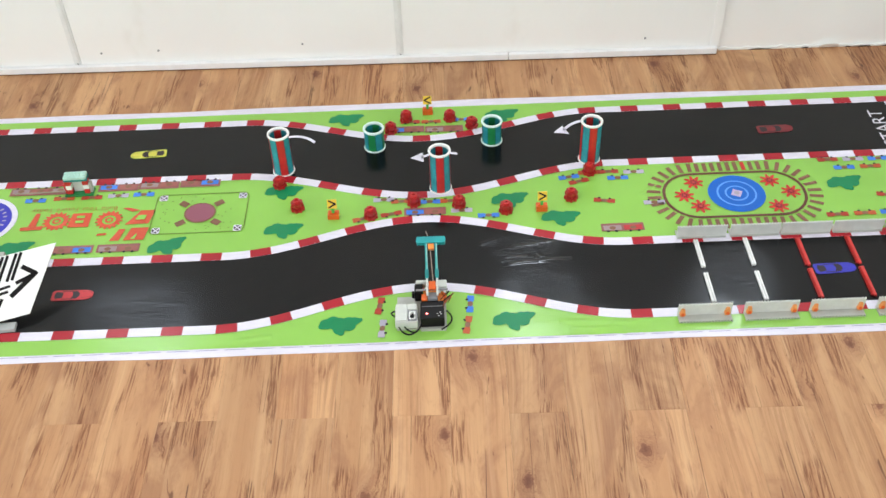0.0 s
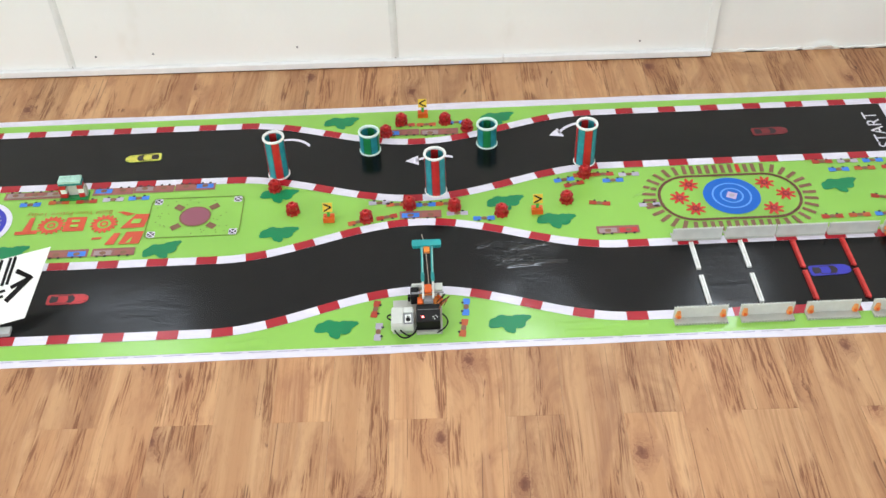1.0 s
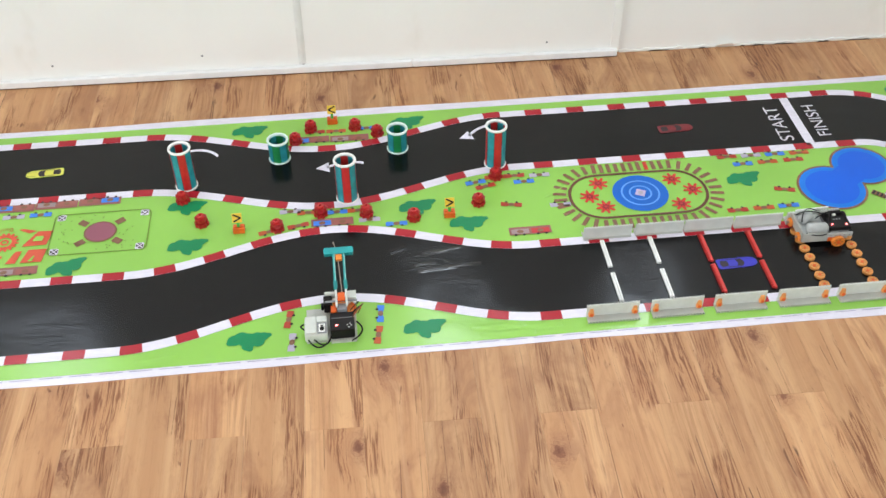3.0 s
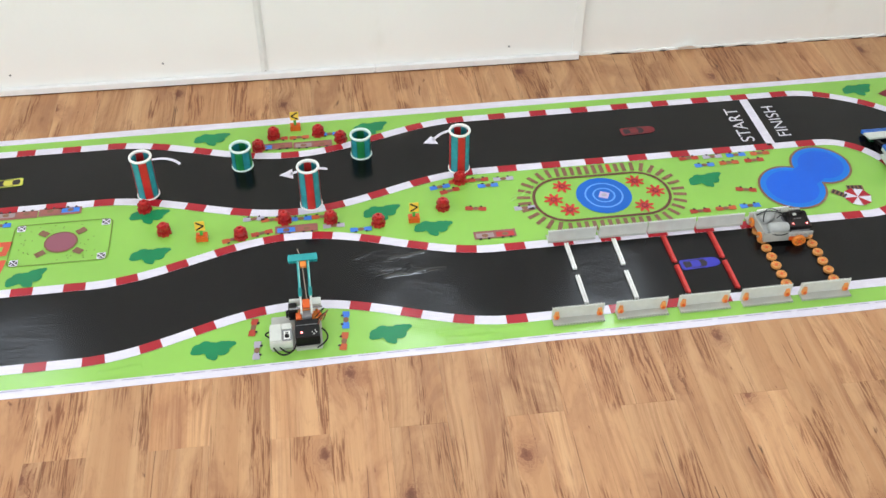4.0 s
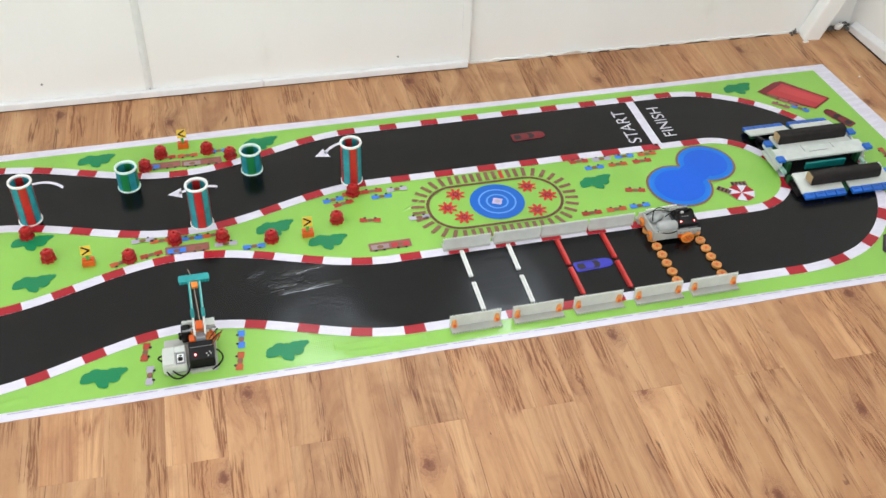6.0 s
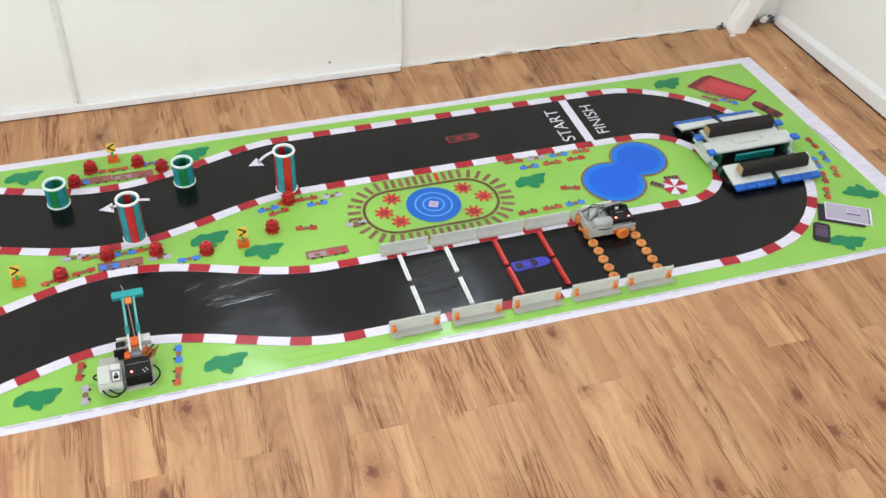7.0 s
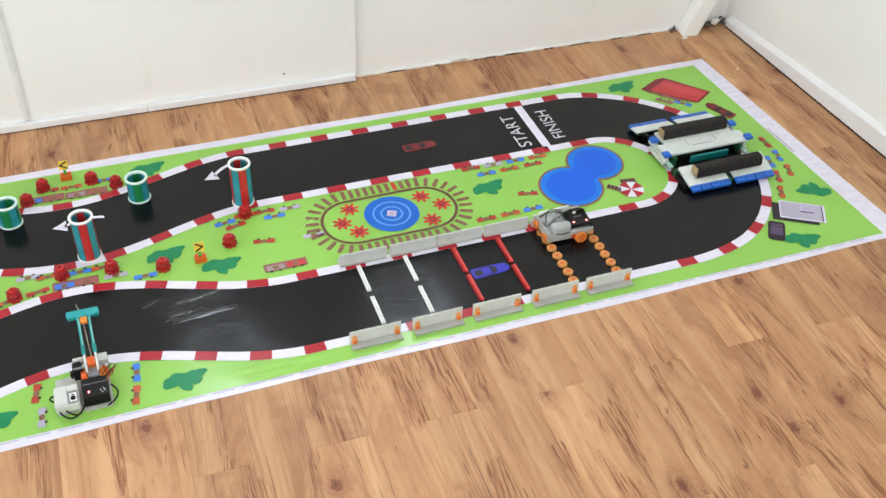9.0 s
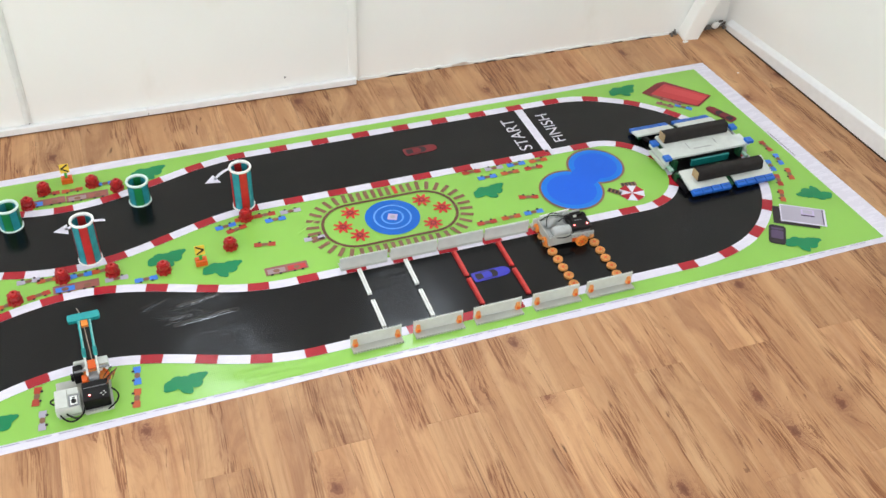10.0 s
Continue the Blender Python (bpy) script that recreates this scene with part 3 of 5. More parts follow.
Z_MAT, Z_LAWN, Z_ROAD, Z_KERB, Z_INK, Z_INK2, Z_INK3 = 0.0020, 0.0026, 0.0032, 0.0038, 0.0044, 0.0049, 0.0054

mat = thing("play_mat", pose(0, 0, 0), "glossy printed racetrack mat of woven vinyl on the floor", "play mat")
bm = bmesh.new()
steps = 120
edge = []
for i in range(steps + 1):
    x = -MAT_X + (2.608 + MAT_X) * i / steps
    edge.append((x, MAT_Y0 + 0.003 * math.sin(3.1 * x) + 0.0015 * math.sin(11 * x)))
for i in range(steps + 1):
    x = 2.534 - (2.534 + MAT_X) * i / steps
    edge.append((x, MAT_Y1 + 0.004 * math.sin(2.3 * x + 1) + 0.002 * math.sin(9 * x)))
part("sheet", prism(edge, 0.0, Z_MAT), P_WHITE, mat, "white woven vinyl sheet")
part("lawn", flat([(-2.49, MAT_Y0 + 0.027), (2.528, MAT_Y0 + 0.027), (2.472, MAT_Y1 - 0.036), (-2.49, MAT_Y1 - 0.036)], z=Z_LAWN), P_GREEN, mat, "bright green printed lawn")


def dip(x):
    u = (x - DIP_X) / DIP_HALF
    return 0.5 * (1 + math.cos(math.pi * u)) if abs(u) < 1 else 0.0


def loop_line(r, off=0.0):
    """The closed line of the outer (r = R_OUT) or inner kerb, moved outwards by off, evenly spaced."""
    pts = []
    n = 400
    for i in range(n):
        x = BEND_X - 2 * BEND_X * i / n
        pts.append((x, ROAD_Y + r - DIP_FAR * dip(x)))
    for i in range(120):
        a = math.pi / 2 + math.pi * i / 120
        pts.append((-BEND_X + r * math.cos(a), ROAD_Y + r * math.sin(a)))
    for i in range(n):
        x = -BEND_X + 2 * BEND_X * i / n
        pts.append((x, ROAD_Y - r + DIP_NEAR * dip(x)))
    for i in range(120):
        a = -math.pi / 2 + math.pi * i / 120
        pts.append((BEND_X + r * math.cos(a), ROAD_Y + r * math.sin(a)))
    # the print runs a little askew towards the mat's end
    pts = [(x - 0.075 * (y + 0.02) * min(1.0, max(0.0, (x - 1.75) / 0.3)), y) for x, y in pts]
    out = []
    m = len(pts)
    for i in range(m):
        (ax, ay), (bx, by) = pts[i - 1], pts[(i + 1) % m]
        d = math.hypot(bx - ax, by - ay)
        out.append((pts[i][0] + off * (by - ay) / d, pts[i][1] - off * (bx - ax) / d))
    return out


road_out, road_in = loop_line(R_OUT), loop_line(R_IN)
part("road", ribbon(road_out, road_in, z=Z_ROAD), P_BLACK, mat, "black printed road")


def along(line):
    s = [0.0]
    for i in range(len(line)):
        a, b = line[i], line[(i + 1) % len(line)]
        s.append(s[-1] + math.hypot(b[0] - a[0], b[1] - a[1]))
    return s


def kerb(r, starts, red):
    """A white band with red stripes along one edge of the road."""
    a, b = loop_line(r, KERB), loop_line(r, -KERB)
    part("kerb_band", ribbon(a, b, z=Z_KERB), P_WHITE, mat, "white printed kerb band")
    s = along(loop_line(r))
    total = s[-1]
    n = len(a)
    xs = np.array(s)

    def on(line, d):
        d %= total
        i = int(np.searchsorted(xs, d, side="right")) - 1
        f = (d - xs[i]) / max(1e-9, xs[i + 1] - xs[i])
        p, q = line[i % n], line[(i + 1) % n]
        return (p[0] + (q[0] - p[0]) * f, p[1] + (q[1] - p[1]) * f)

    for d0 in starts:
        us = [d0 + red * j / 4 for j in range(5)]
        part("kerb_stripe", ribbon([on(a, u) for u in us], [on(b, u) for u in us], z=Z_INK, loop=False), P_RED, mat)


def run(first, pitch, count):
    return [first + pitch * k for k in range(count)]


kerb(R_OUT, run(-0.014, 0.1523, 25) + run(3.81, 0.16, 9) + run(5.236, 0.1562, 11) + run(6.947, 0.1530, 12) + run(8.925, 0.161, 10), 0.061)
kerb(R_IN, run(0.014, 0.1517, 25) + run(3.82, 0.137, 4) + run(4.375, 0.152, 23) + run(7.915, 0.1365, 5), 0.064)


def ink(name, outline, material, m, z=Z_INK, label="", parent=None):
    """One printed shape on the mat."""
    return part(name, flat(outline, None, m @ Matrix.Translation((0, 0, z)) if m is not None else None, 0.0), material, parent or mat, label)


def at(x, y, turn=0.0):
    return pose(x, y, 0, 0, 0, turn)


# thin dashes along the border
for yy in (MAT_Y0 + 0.0205,):
    for k in range(62):
        x = -2.46 + k * 0.08
        ink("border_dash", [(-0.031, -0.0009), (0.031, -0.0009), (0.031, 0.0009), (-0.031, 0.0009)], P_DASH, at(x, yy), Z_LAWN + 0.0006)
ink("border_mark", [(-0.0012, -0.081), (0.0012, -0.081), (0.0012, 0.081), (-0.0012, 0.081)], P_DARK, at(2.508, -0.032, 4), Z_INK)

# trees: lumpy clouds
TREE_LOBES = ((-0.040, 0.002, 0.020), (-0.052, -0.008, 0.010), (-0.022, 0.013, 0.020), (-0.004, 0.002, 0.026), (0.022, 0.012, 0.019), (0.040, 0.016, 0.015), (0.054, 0.020, 0.009), (-0.001, -0.020, 0.017), (0.026, -0.004, 0.019), (0.006, -0.032, 0.009))


def crown(lobes, n=96):
    """The outline of overlapping round lobes."""
    out = []
    for i in range(n):
        a = 2 * math.pi * i / n
        ux, uy = math.cos(a), math.sin(a)
        far = 0.012
        for cx, cy, r in lobes:
            q = (cx * ux + cy * uy) ** 2 - (cx * cx + cy * cy - r * r)
            if q > 0:
                far = max(far, cx * ux + cy * uy + math.sqrt(q))
        out.append((far * ux, far * uy))
    return out


TREE_SHAPE = crown(TREE_LOBES)
TREE_TURNS = {6: 14, 11: 150, 12: -20, 13: 6}
for i, (x, y) in enumerate(((-0.275, 0.475), (0.281, 0.468), (-0.464, 0.082), (-0.449, -0.109), (0.276, 0.000), (0.430, -0.098), (-0.808, -0.163), (-1.290, -0.150), (-0.249, -0.528), (0.248, -0.534), (2.112, 0.466), (2.445, -0.328), (2.248, -0.548), (1.368, 0.020))):
    ink("tree_print", TREE_SHAPE, P_LEAF, at(x, y, TREE_TURNS.get(i, (0, 4, -4)[i % 3])), Z_INK, "dark green printed tree crown")


def cart(x, y, turn, body, hub=P_BROWN):
    """A small printed waggon seen from the side."""
    m = at(x, y, turn)
    b = ink("waggon_print", [(-0.034, -0.010), (-0.014, -0.010), (-0.010, -0.007), (0.010, -0.007), (0.014, -0.010), (0.034, -0.010), (0.034, 0.010), (0.014, 0.010), (0.010, 0.006), (-0.010, 0.006), (-0.014, 0.010), (-0.034, 0.010)], body, m, Z_INK)
    ink("hub_print", circle(0.0105, 14, 0.008), hub, m, Z_INK2, "", b)
    for dx in (-0.017, 0.017):
        ink("wheel_print", circle(0.0042, 10), P_DARK, m @ pose(dx, 0.011, 0), Z_INK2, "", b)


def truck(x, y, turn, left, right, flip=1):
    """A long printed goods waggon with two halves."""
    m = at(x, y, turn)
    b = ink("waggon_print", [(-0.067, -0.018), (0.067, -0.018), (0.067, 0.018), (-0.067, 0.018)], P_MAROON, m, Z_INK)
    for cx, c in ((-0.032, left), (0.032, right)):
        ink("load_print", [(cx - 0.028, -0.014), (cx + 0.028, -0.014), (cx + 0.028, 0.008), (cx - 0.028, 0.008)], c, m, Z_INK2, "", b)
        ink("hub_print", circle(0.0105, 14, 0.008), P_BROWN, m @ pose(cx, -0.004, 0), Z_INK3, "", b)
    for dx in (-0.048, -0.022, 0.022, 0.048):
        ink("wheel_print", circle(0.0045, 10), P_DARK, m @ pose(dx, -0.019 * flip, 0), Z_INK3, "", b)


for x, y, turn, c in ((-0.046, 0.446, 180, P_CART_RED), (0.028, 0.444, 180, P_CART_ORANGE), (0.135, 0.450, 180, P_SKY), (-0.133, 0.021, 0, P_GREY), (-0.076, 0.010, 0, P_CART_ORANGE), (0.016, 0.003, 0, P_SKY), (0.084, 0.004, 0, P_CART_ORANGE), (0.118, -0.046, 0, P_GREY), (0.202, -0.075, 180, P_SKY),
                      (-0.198, -0.069, 195, P_CART_ORANGE), (-0.108, -0.051, 192, P_CART_RED), (0.508, 0.078, 15, P_CART_RED), (0.545, 0.122, 0, P_CART_ORANGE), (0.611, 0.123, 0, P_CART_RED), (0.638, 0.089, 0, P_SKY), (0.478, 0.102, 8, P_SKY), (0.695, 0.117, 0, P_GREY), (0.578, -0.024, -10, P_CART_RED), (0.736, -0.042, 0, P_GREY),
                      (1.347, 0.142, 0, P_CART_RED), (1.431, 0.140, 0, P_GREY), (1.389, 0.098, 0, P_SKY), (1.476, 0.100, 0, P_CART_ORANGE), (1.515, 0.139, 0, P_SKY), (1.567, 0.102, 0, P_CART_RED), (1.600, 0.137, 0, P_CART_ORANGE), (1.482, -0.049, -14, P_CART_RED), (1.466, -0.130, 0, P_SKY), (1.383, -0.132, 0, P_CART_ORANGE), (1.296, -0.134, 0, P_CART_RED),
                      (2.444, -0.030, 92, P_CART_RED), (2.441, -0.115, 80, P_SKY), (2.392, -0.140, 80, P_SKY), (2.428, -0.204, 74, P_CART_ORANGE), (2.369, -0.224, 72, P_CART_RED), (2.328, -0.305, 66, P_CART_ORANGE), (2.284, 0.293, -44, P_SKY), (2.222, 0.328, -44, P_MAROON),
                      (-1.283, 0.084, 0, P_SKY), (-1.190, 0.090, 0, P_CART_ORANGE), (-1.099, 0.090, 0, P_CART_RED), (-1.012, 0.094, 0, P_GREY), (-0.928, 0.096, 0, P_SKY),
                      (-0.137, -0.458, -100, P_CART_RED), (-0.128, -0.548, -95, P_GREY), (0.126, -0.464, 85, P_SKY), (0.115, -0.546, 80, P_CART_ORANGE)):
    cart(x, y, turn, c)
for x, y, turn, a, b in ((-0.064, 0.402, 0, P_SKY, P_DUSK), (0.073, 0.398, 0, P_MAUVE, P_DUSK), (0.000, -0.044, 0, P_SKY, P_DUSK), (0.617, -0.155, 0, P_MAUVE, P_CARRED), (-1.312, 0.130, 180, P_DUSK, P_MAUVE), (-1.180, 0.130, 180, P_SKY, P_MAUVE), (-1.020, 0.136, 180, P_DUSK, P_SKY), (-0.885, 0.140, 180, P_DUSK, P_MAUVE), (-0.748, 0.143, 180, P_SKY, P_DUSK), (-1.105, -0.163, 0, P_DUSK, P_SKY), (-0.960, -0.163, 0, P_MAUVE, P_DUSK)):
    truck(x, y, turn, a, b)


def car_print(x, y, turn, c, trim, wide=1.0):
    """A saloon seen from above: square tail at -x, tapered nose at +x, dark glass round the cabin."""
    m = at(x, y, turn) @ Matrix.Diagonal((1, wide, 1, 1))

    def half(u):
        """Half the car's width at u from the tail (-1) to the nose (1)."""
        tail = min(1.0, (u + 1) / 0.10) ** 0.5
        nose = min(1.0, max(0.0, (1 - u) / 0.30)) ** 0.5
        return (0.0225 - 0.0022 * max(0.0, u) - 0.0012 * math.exp(-(u / 0.25) ** 2)) * (0.70 + 0.30 * tail) * (0.34 + 0.66 * nose)

    us = [-1 + 2 * i / 30 for i in range(31)]
    rim = [(0.0625 * u, half(u)) for u in us] + [(0.0625 * u, -half(u)) for u in reversed(us)]
    body = ink("car_print", rim, trim, m, Z_INK)
    ink("bodywork_print", [(0.97 * px, 0.90 * py) for px, py in rim], c, m, Z_INK2, "", body)
    screen = [(0.002 + 0.009 * (1 - (v / 0.016) ** 2) + 0.011, v) for v in [0.0165 - 0.0330 * i / 10 for i in range(11)]]
    ink("window_print", screen + [(-0.003 + 0.005 * (1 - (v / 0.013) ** 2), v) for v in [-0.0130 + 0.0260 * i / 10 for i in range(11)]], P_DARK, m, Z_INK3, "", body)
    ink("window_print", [(-0.0490 - 0.004 * (1 - (v / 0.0145) ** 2), v) for v in [-0.0145 + 0.0290 * i / 8 for i in range(9)]] + [(-0.0290, 0.0115), (-0.0275, 0.0), (-0.0290, -0.0115)], P_DARK, m, Z_INK3, "", body)
    for q in (-1, 1):
        ink("window_print", [(-0.0290, q * 0.0145), (0.0020, q * 0.0145), (0.0090, q * 0.0172), (-0.0340, q * 0.0172)], P_DARK, m, Z_INK3, "", body)
        ink("line_print", [(0.0290, q * 0.0120), (0.0500, q * 0.0085), (0.0500, q * 0.0095), (0.0290, q * 0.0134)], trim, m, Z_INK3, "", body)
        ink("lamp_print", [(0.0500, q * 0.0105), (0.0570, q * 0.0070), (0.0575, q * 0.0092), (0.0520, q * 0.0128)], trim, m, Z_INK3, "", body)
        ink("mirror_print", [(0.012, q * 0.0200), (0.017, q * 0.0200), (0.013, q * 0.0245), (0.009, q * 0.0245)], trim, m, Z_INK, "", body)


car_print(-0.952, 0.314, 184, P_YELLOW, P_OLIVE)
car_print(1.219, 0.323, 2, P_CARDIM, P_TRIM_RED)
car_print(-1.054, -0.365, 0, P_CARRED, P_CARDIM)
car_print(1.214, -0.373, 2, P_CARBLUE, P_TRIM_BLUE)
car_print(2.398, 0.208, 115, P_CARDIM, P_TRIM_RED)

def lobed_star(r, lobes, deep, n=48):
    return [(r * (1 + deep * math.cos(lobes * a)) * math.cos(a), r * (1 + deep * math.cos(lobes * a)) * math.sin(a)) for a in [2 * math.pi * i / n for i in range(n)]]


# railway loop with pond and flowers
RX, RY = 1.000, -0.016
rail_line = rounded(0.228, 0.110, 0.105, 10)
part("rail_print", ribbon([(x * 1.0, y) for x, y in rounded(0.231, 0.113, 0.108, 10)], rounded(0.221, 0.103, 0.098, 10), None, at(RX, RY), Z_INK), P_RAIL, mat)
sleeper = None
s = along(rail_line)
count = 46
for k in range(count):
    d = s[-1] * k / count
    i = max(j for j in range(len(s)) if s[j] <= d + 1e-9)
    i = min(i, len(rail_line) - 1)
    p, q = Vector(rail_line[i]), Vector(rail_line[(i + 1) % len(rail_line)])
    f = (d - s[i]) / max(1e-9, s[i + 1] - s[i])
    c = p.lerp(q, f)
    hx, hy, r = 0.228, 0.110, 0.105
    core = Vector((max(r - hx, min(hx - r, c.x)), max(r - hy, min(hy - r, c.y))))
    n = (c - core).normalized()
    turn = math.degrees(math.atan2(n.y, n.x))
    ink("sleeper_print", [(0.009, -0.0068), (0.053, -0.0068), (0.053, 0.0068), (0.009, 0.0068)], P_BRICKRED if k == 9 else P_BROWN, at(RX + c.x, RY + c.y, turn), Z_INK)
pond = ink("pond_print", circle(0.0915, 48), P_BLUE, at(1.007, -0.014), Z_INK, "round blue printed pond with pale rings")
for r in (0.064, 0.038):
    part("ripple_print", ribbon(circle(r, 40), circle(r - 0.006, 40), None, at(1.007, -0.014), Z_INK2), P_RIPPLE, pond)
ink("fountain_print", [(0.022, 0), (0, 0.022), (-0.022, 0), (0, -0.022)], P_LAVENDER, at(1.007, -0.014, 20), Z_INK3, "", pond)
ink("fountain_print", circle(0.009, 16), P_GREY, at(1.007, -0.014), Z_INK3 + 0.0005, "", pond)
for x, y in ((0.880, 0.049), (0.838, -0.015), (0.879, -0.071), (1.128, 0.045), (1.182, -0.014), (1.125, -0.083)):
    f = ink("flower_print", [(r * math.cos(a), r * math.sin(a)) for a, r in [(2 * math.pi * i / 64, 0.0255 + 0.0085 * math.tanh(1.6 * math.cos(8 * 2 * math.pi * i / 64))) for i in range(64)]], P_BRICKRED, at(x, y, 9), Z_INK, "red printed flower")
    ink("flower_heart_print", lobed_star(0.011, 8, 0.30), P_CARDIM, at(x, y, 31), Z_INK2, "", f)
    ink("flower_heart_print", circle(0.0058, 12), P_CARRED, at(x, y), Z_INK3, "", f)

# picnic garden
GX, GY = -0.727, -0.009
part("garden_border_print", ribbon(rounded(0.152, 0.098, 0.022), rounded(0.1485, 0.0945, 0.019), None, at(GX, GY), Z_INK), P_OLIVE, mat)
t = ink("table_print", circle(0.051, 40, 0.049), P_BROWN, at(GX, GY), Z_INK2, "round brown printed table with four stools")
ink("table_top_print", circle(0.0455, 40, 0.0435), P_TABLE, at(GX, GY), Z_INK3, "", t)
for sx in (-1, 1):
    for sy in (-1, 1):
        ink("stool_print", [(-0.0155, -0.0115), (0.0155, -0.0115), (0.0155, 0.0115), (-0.0155, 0.0115)], P_BROWN, at(GX + sx * 0.057, GY + sy * 0.047, sx * sy * 35), Z_INK, "", t)
        pot = ink("planter_print", rounded(0.013, 0.014, 0.004), P_WHITE, at(GX + sx * 0.130, GY + sy * 0.080), Z_INK)
        for a in (0, 90, 180, 270):
            ink("planter_print", [(0.0025, 0.0), (0.011, -0.0075), (0.011, 0.0075)], P_DARK, at(GX + sx * 0.130, GY + sy * 0.080, a), Z_INK2, "", pot)
r3 = random.Random(9)
for k in range(42):
    x, y = r3.uniform(-0.135, 0.135), r3.uniform(-0.085, 0.085)
    if math.hypot(x, y) > 0.06 and not (abs(x) > 0.105 and abs(y) > 0.06):
        ink("tuft_print", [(0, 0.0035), (-0.003, -0.002), (0.003, -0.002)], P_OLIVE, at(GX + x, GY + y, r3.uniform(0, 360)), Z_INK)

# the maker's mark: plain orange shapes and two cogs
mark = 0
for pts in ([(-0.975, -0.036), (-0.900, -0.034), (-0.888, 0.030), (-0.935, 0.032)], [(-0.998, 0.046), (-0.962, 0.026), (-0.938, 0.034), (-0.980, 0.048)], [(-1.160, -0.040), (-1.092, -0.040), (-1.092, 0.028), (-1.156, 0.028)], [(-1.310, -0.048), (-1.240, -0.046), (-1.238, -0.028), (-1.310, -0.032)], [(-1.288, -0.030), (-1.262, -0.029), (-1.262, 0.034), (-1.276, 0.034)],
            [(-0.966, -0.112), (-0.902, -0.112), (-0.894, -0.054), (-0.950, -0.054)], [(-1.010, -0.112), (-0.980, -0.112), (-0.968, -0.058), (-0.988, -0.058)], [(-1.056, -0.086), (-1.026, -0.084), (-1.024, -0.074), (-1.054, -0.076)]):
    ink("mark_print", pts, P_MARK, at(0.014, -0.017), Z_INK + 0.0001 * mark, "plain orange printed block")
    mark += 1
for pts in ([(-0.945, -0.016), (-0.915, -0.016), (-0.912, 0.006), (-0.938, 0.006)], [(-1.138, -0.022), (-1.112, -0.022), (-1.112, -0.010), (-1.138, -0.010)], [(-1.138, 0.002), (-1.112, 0.002), (-1.112, 0.014), (-1.138, 0.014)], [(-0.944, -0.108), (-0.930, -0.108), (-0.926, -0.084), (-0.930, -0.084)]):
    ink("mark_print", pts, P_GREEN, at(0.014, -0.017), Z_INK3 + 0.0010)
for cx, cy, r in ((-1.017, -0.027, 0.036), (-1.187, -0.024, 0.036)):
    teeth = []
    for i in range(64):
        rr = r * (1.25 if (i // 2) % 2 else 1.0)
        a = 2 * math.pi * i / 64
        teeth.append((rr * math.cos(a), rr * math.sin(a)))
    part("cog_print", ribbon(teeth, [(0.62 * r * math.cos(2 * math.pi * i / 64), 0.62 * r * math.sin(2 * math.pi * i / 64)) for i in range(64)], None, at(cx, cy), Z_INK), P_MARK, mat, "orange printed cog")
    part("cog_print", ribbon(circle(0.38 * r, 24), circle(0.20 * r, 24), None, at(cx, cy), Z_INK), P_MARK, mat)
badge = ink("badge_print", circle(0.118, 48), P_WHITE, at(-1.437, -0.012), Z_INK, "round blue and white printed badge")
ink("badge_print", circle(0.100, 48), P_CARBLUE, at(-1.437, -0.012), Z_INK2, "", badge)
for k in range(9):
    a = radians(-60 + 15 * k)
    ink("badge_bar_print", [(-0.003, -0.006), (0.003, -0.006), (0.003, 0.006), (-0.003, 0.006)], P_GREY, at(-1.437 + 0.078 * math.cos(a), -0.012 + 0.078 * math.sin(a), math.degrees(a) + 90), Z_INK3, "", badge)

# pool with parasol and loungers
for grow, c, z in ((0.008, P_BROWN, Z_INK), (0.0, P_POOL, Z_INK2)):
    for cx, cy, r in ((1.782, 0.045, 0.096), (1.641, -0.057, 0.106)):
        ink("pool_print", circle(r + grow, 48), c, at(cx, cy), z + (0.0002 if cx < 1.7 else 0), "blue printed swimming pool with a brown rim" if grow else "")
for cx, cy, r in ((1.782, 0.045, 0.076), (1.641, -0.057, 0.086)):
    ink("pool_print", circle(r, 48), printed("print_pool_deep", rgb("0060E0"), 0.3) if cx > 1.7 else bpy.data.materials["print_pool_deep"], at(cx, cy), Z_INK3)
ink("pool_print", [(-0.060, -0.046), (0.060, -0.050), (0.060, 0.050), (-0.060, 0.046)], bpy.data.materials["print_pool_deep"], at(1.712, -0.006, 36), Z_INK3 + 0.0002)
par = ink("parasol_print", circle(0.046, 8), P_WHITE, at(1.833, -0.136), Z_INK2, "red and white printed parasol")
for k in range(0, 8, 2):
    a, b = 2 * math.pi * k / 8, 2 * math.pi * (k + 1) / 8
    ink("parasol_wedge_print", [(0, 0), (0.046 * math.cos(a), 0.046 * math.sin(a)), (0.046 * math.cos(b), 0.046 * math.sin(b))], P_RED, at(1.833, -0.136), Z_INK3, "", par)
for x, y, turn in ((1.845, -0.088, -6), (1.782, -0.112, -42)):
    lg = ink("lounger_print", [(-0.028, -0.012), (0.028, -0.012), (0.028, 0.012), (-0.028, 0.012)], P_BROWN, at(x, y, turn), Z_INK)
    for k in range(4):
        ink("slat_print", [(-0.025 + k * 0.013, -0.010), (-0.018 + k * 0.013, -0.010), (-0.018 + k * 0.013, 0.010), (-0.025 + k * 0.013, 0.010)], P_DARK, at(x, y, turn), Z_INK2, "", lg)

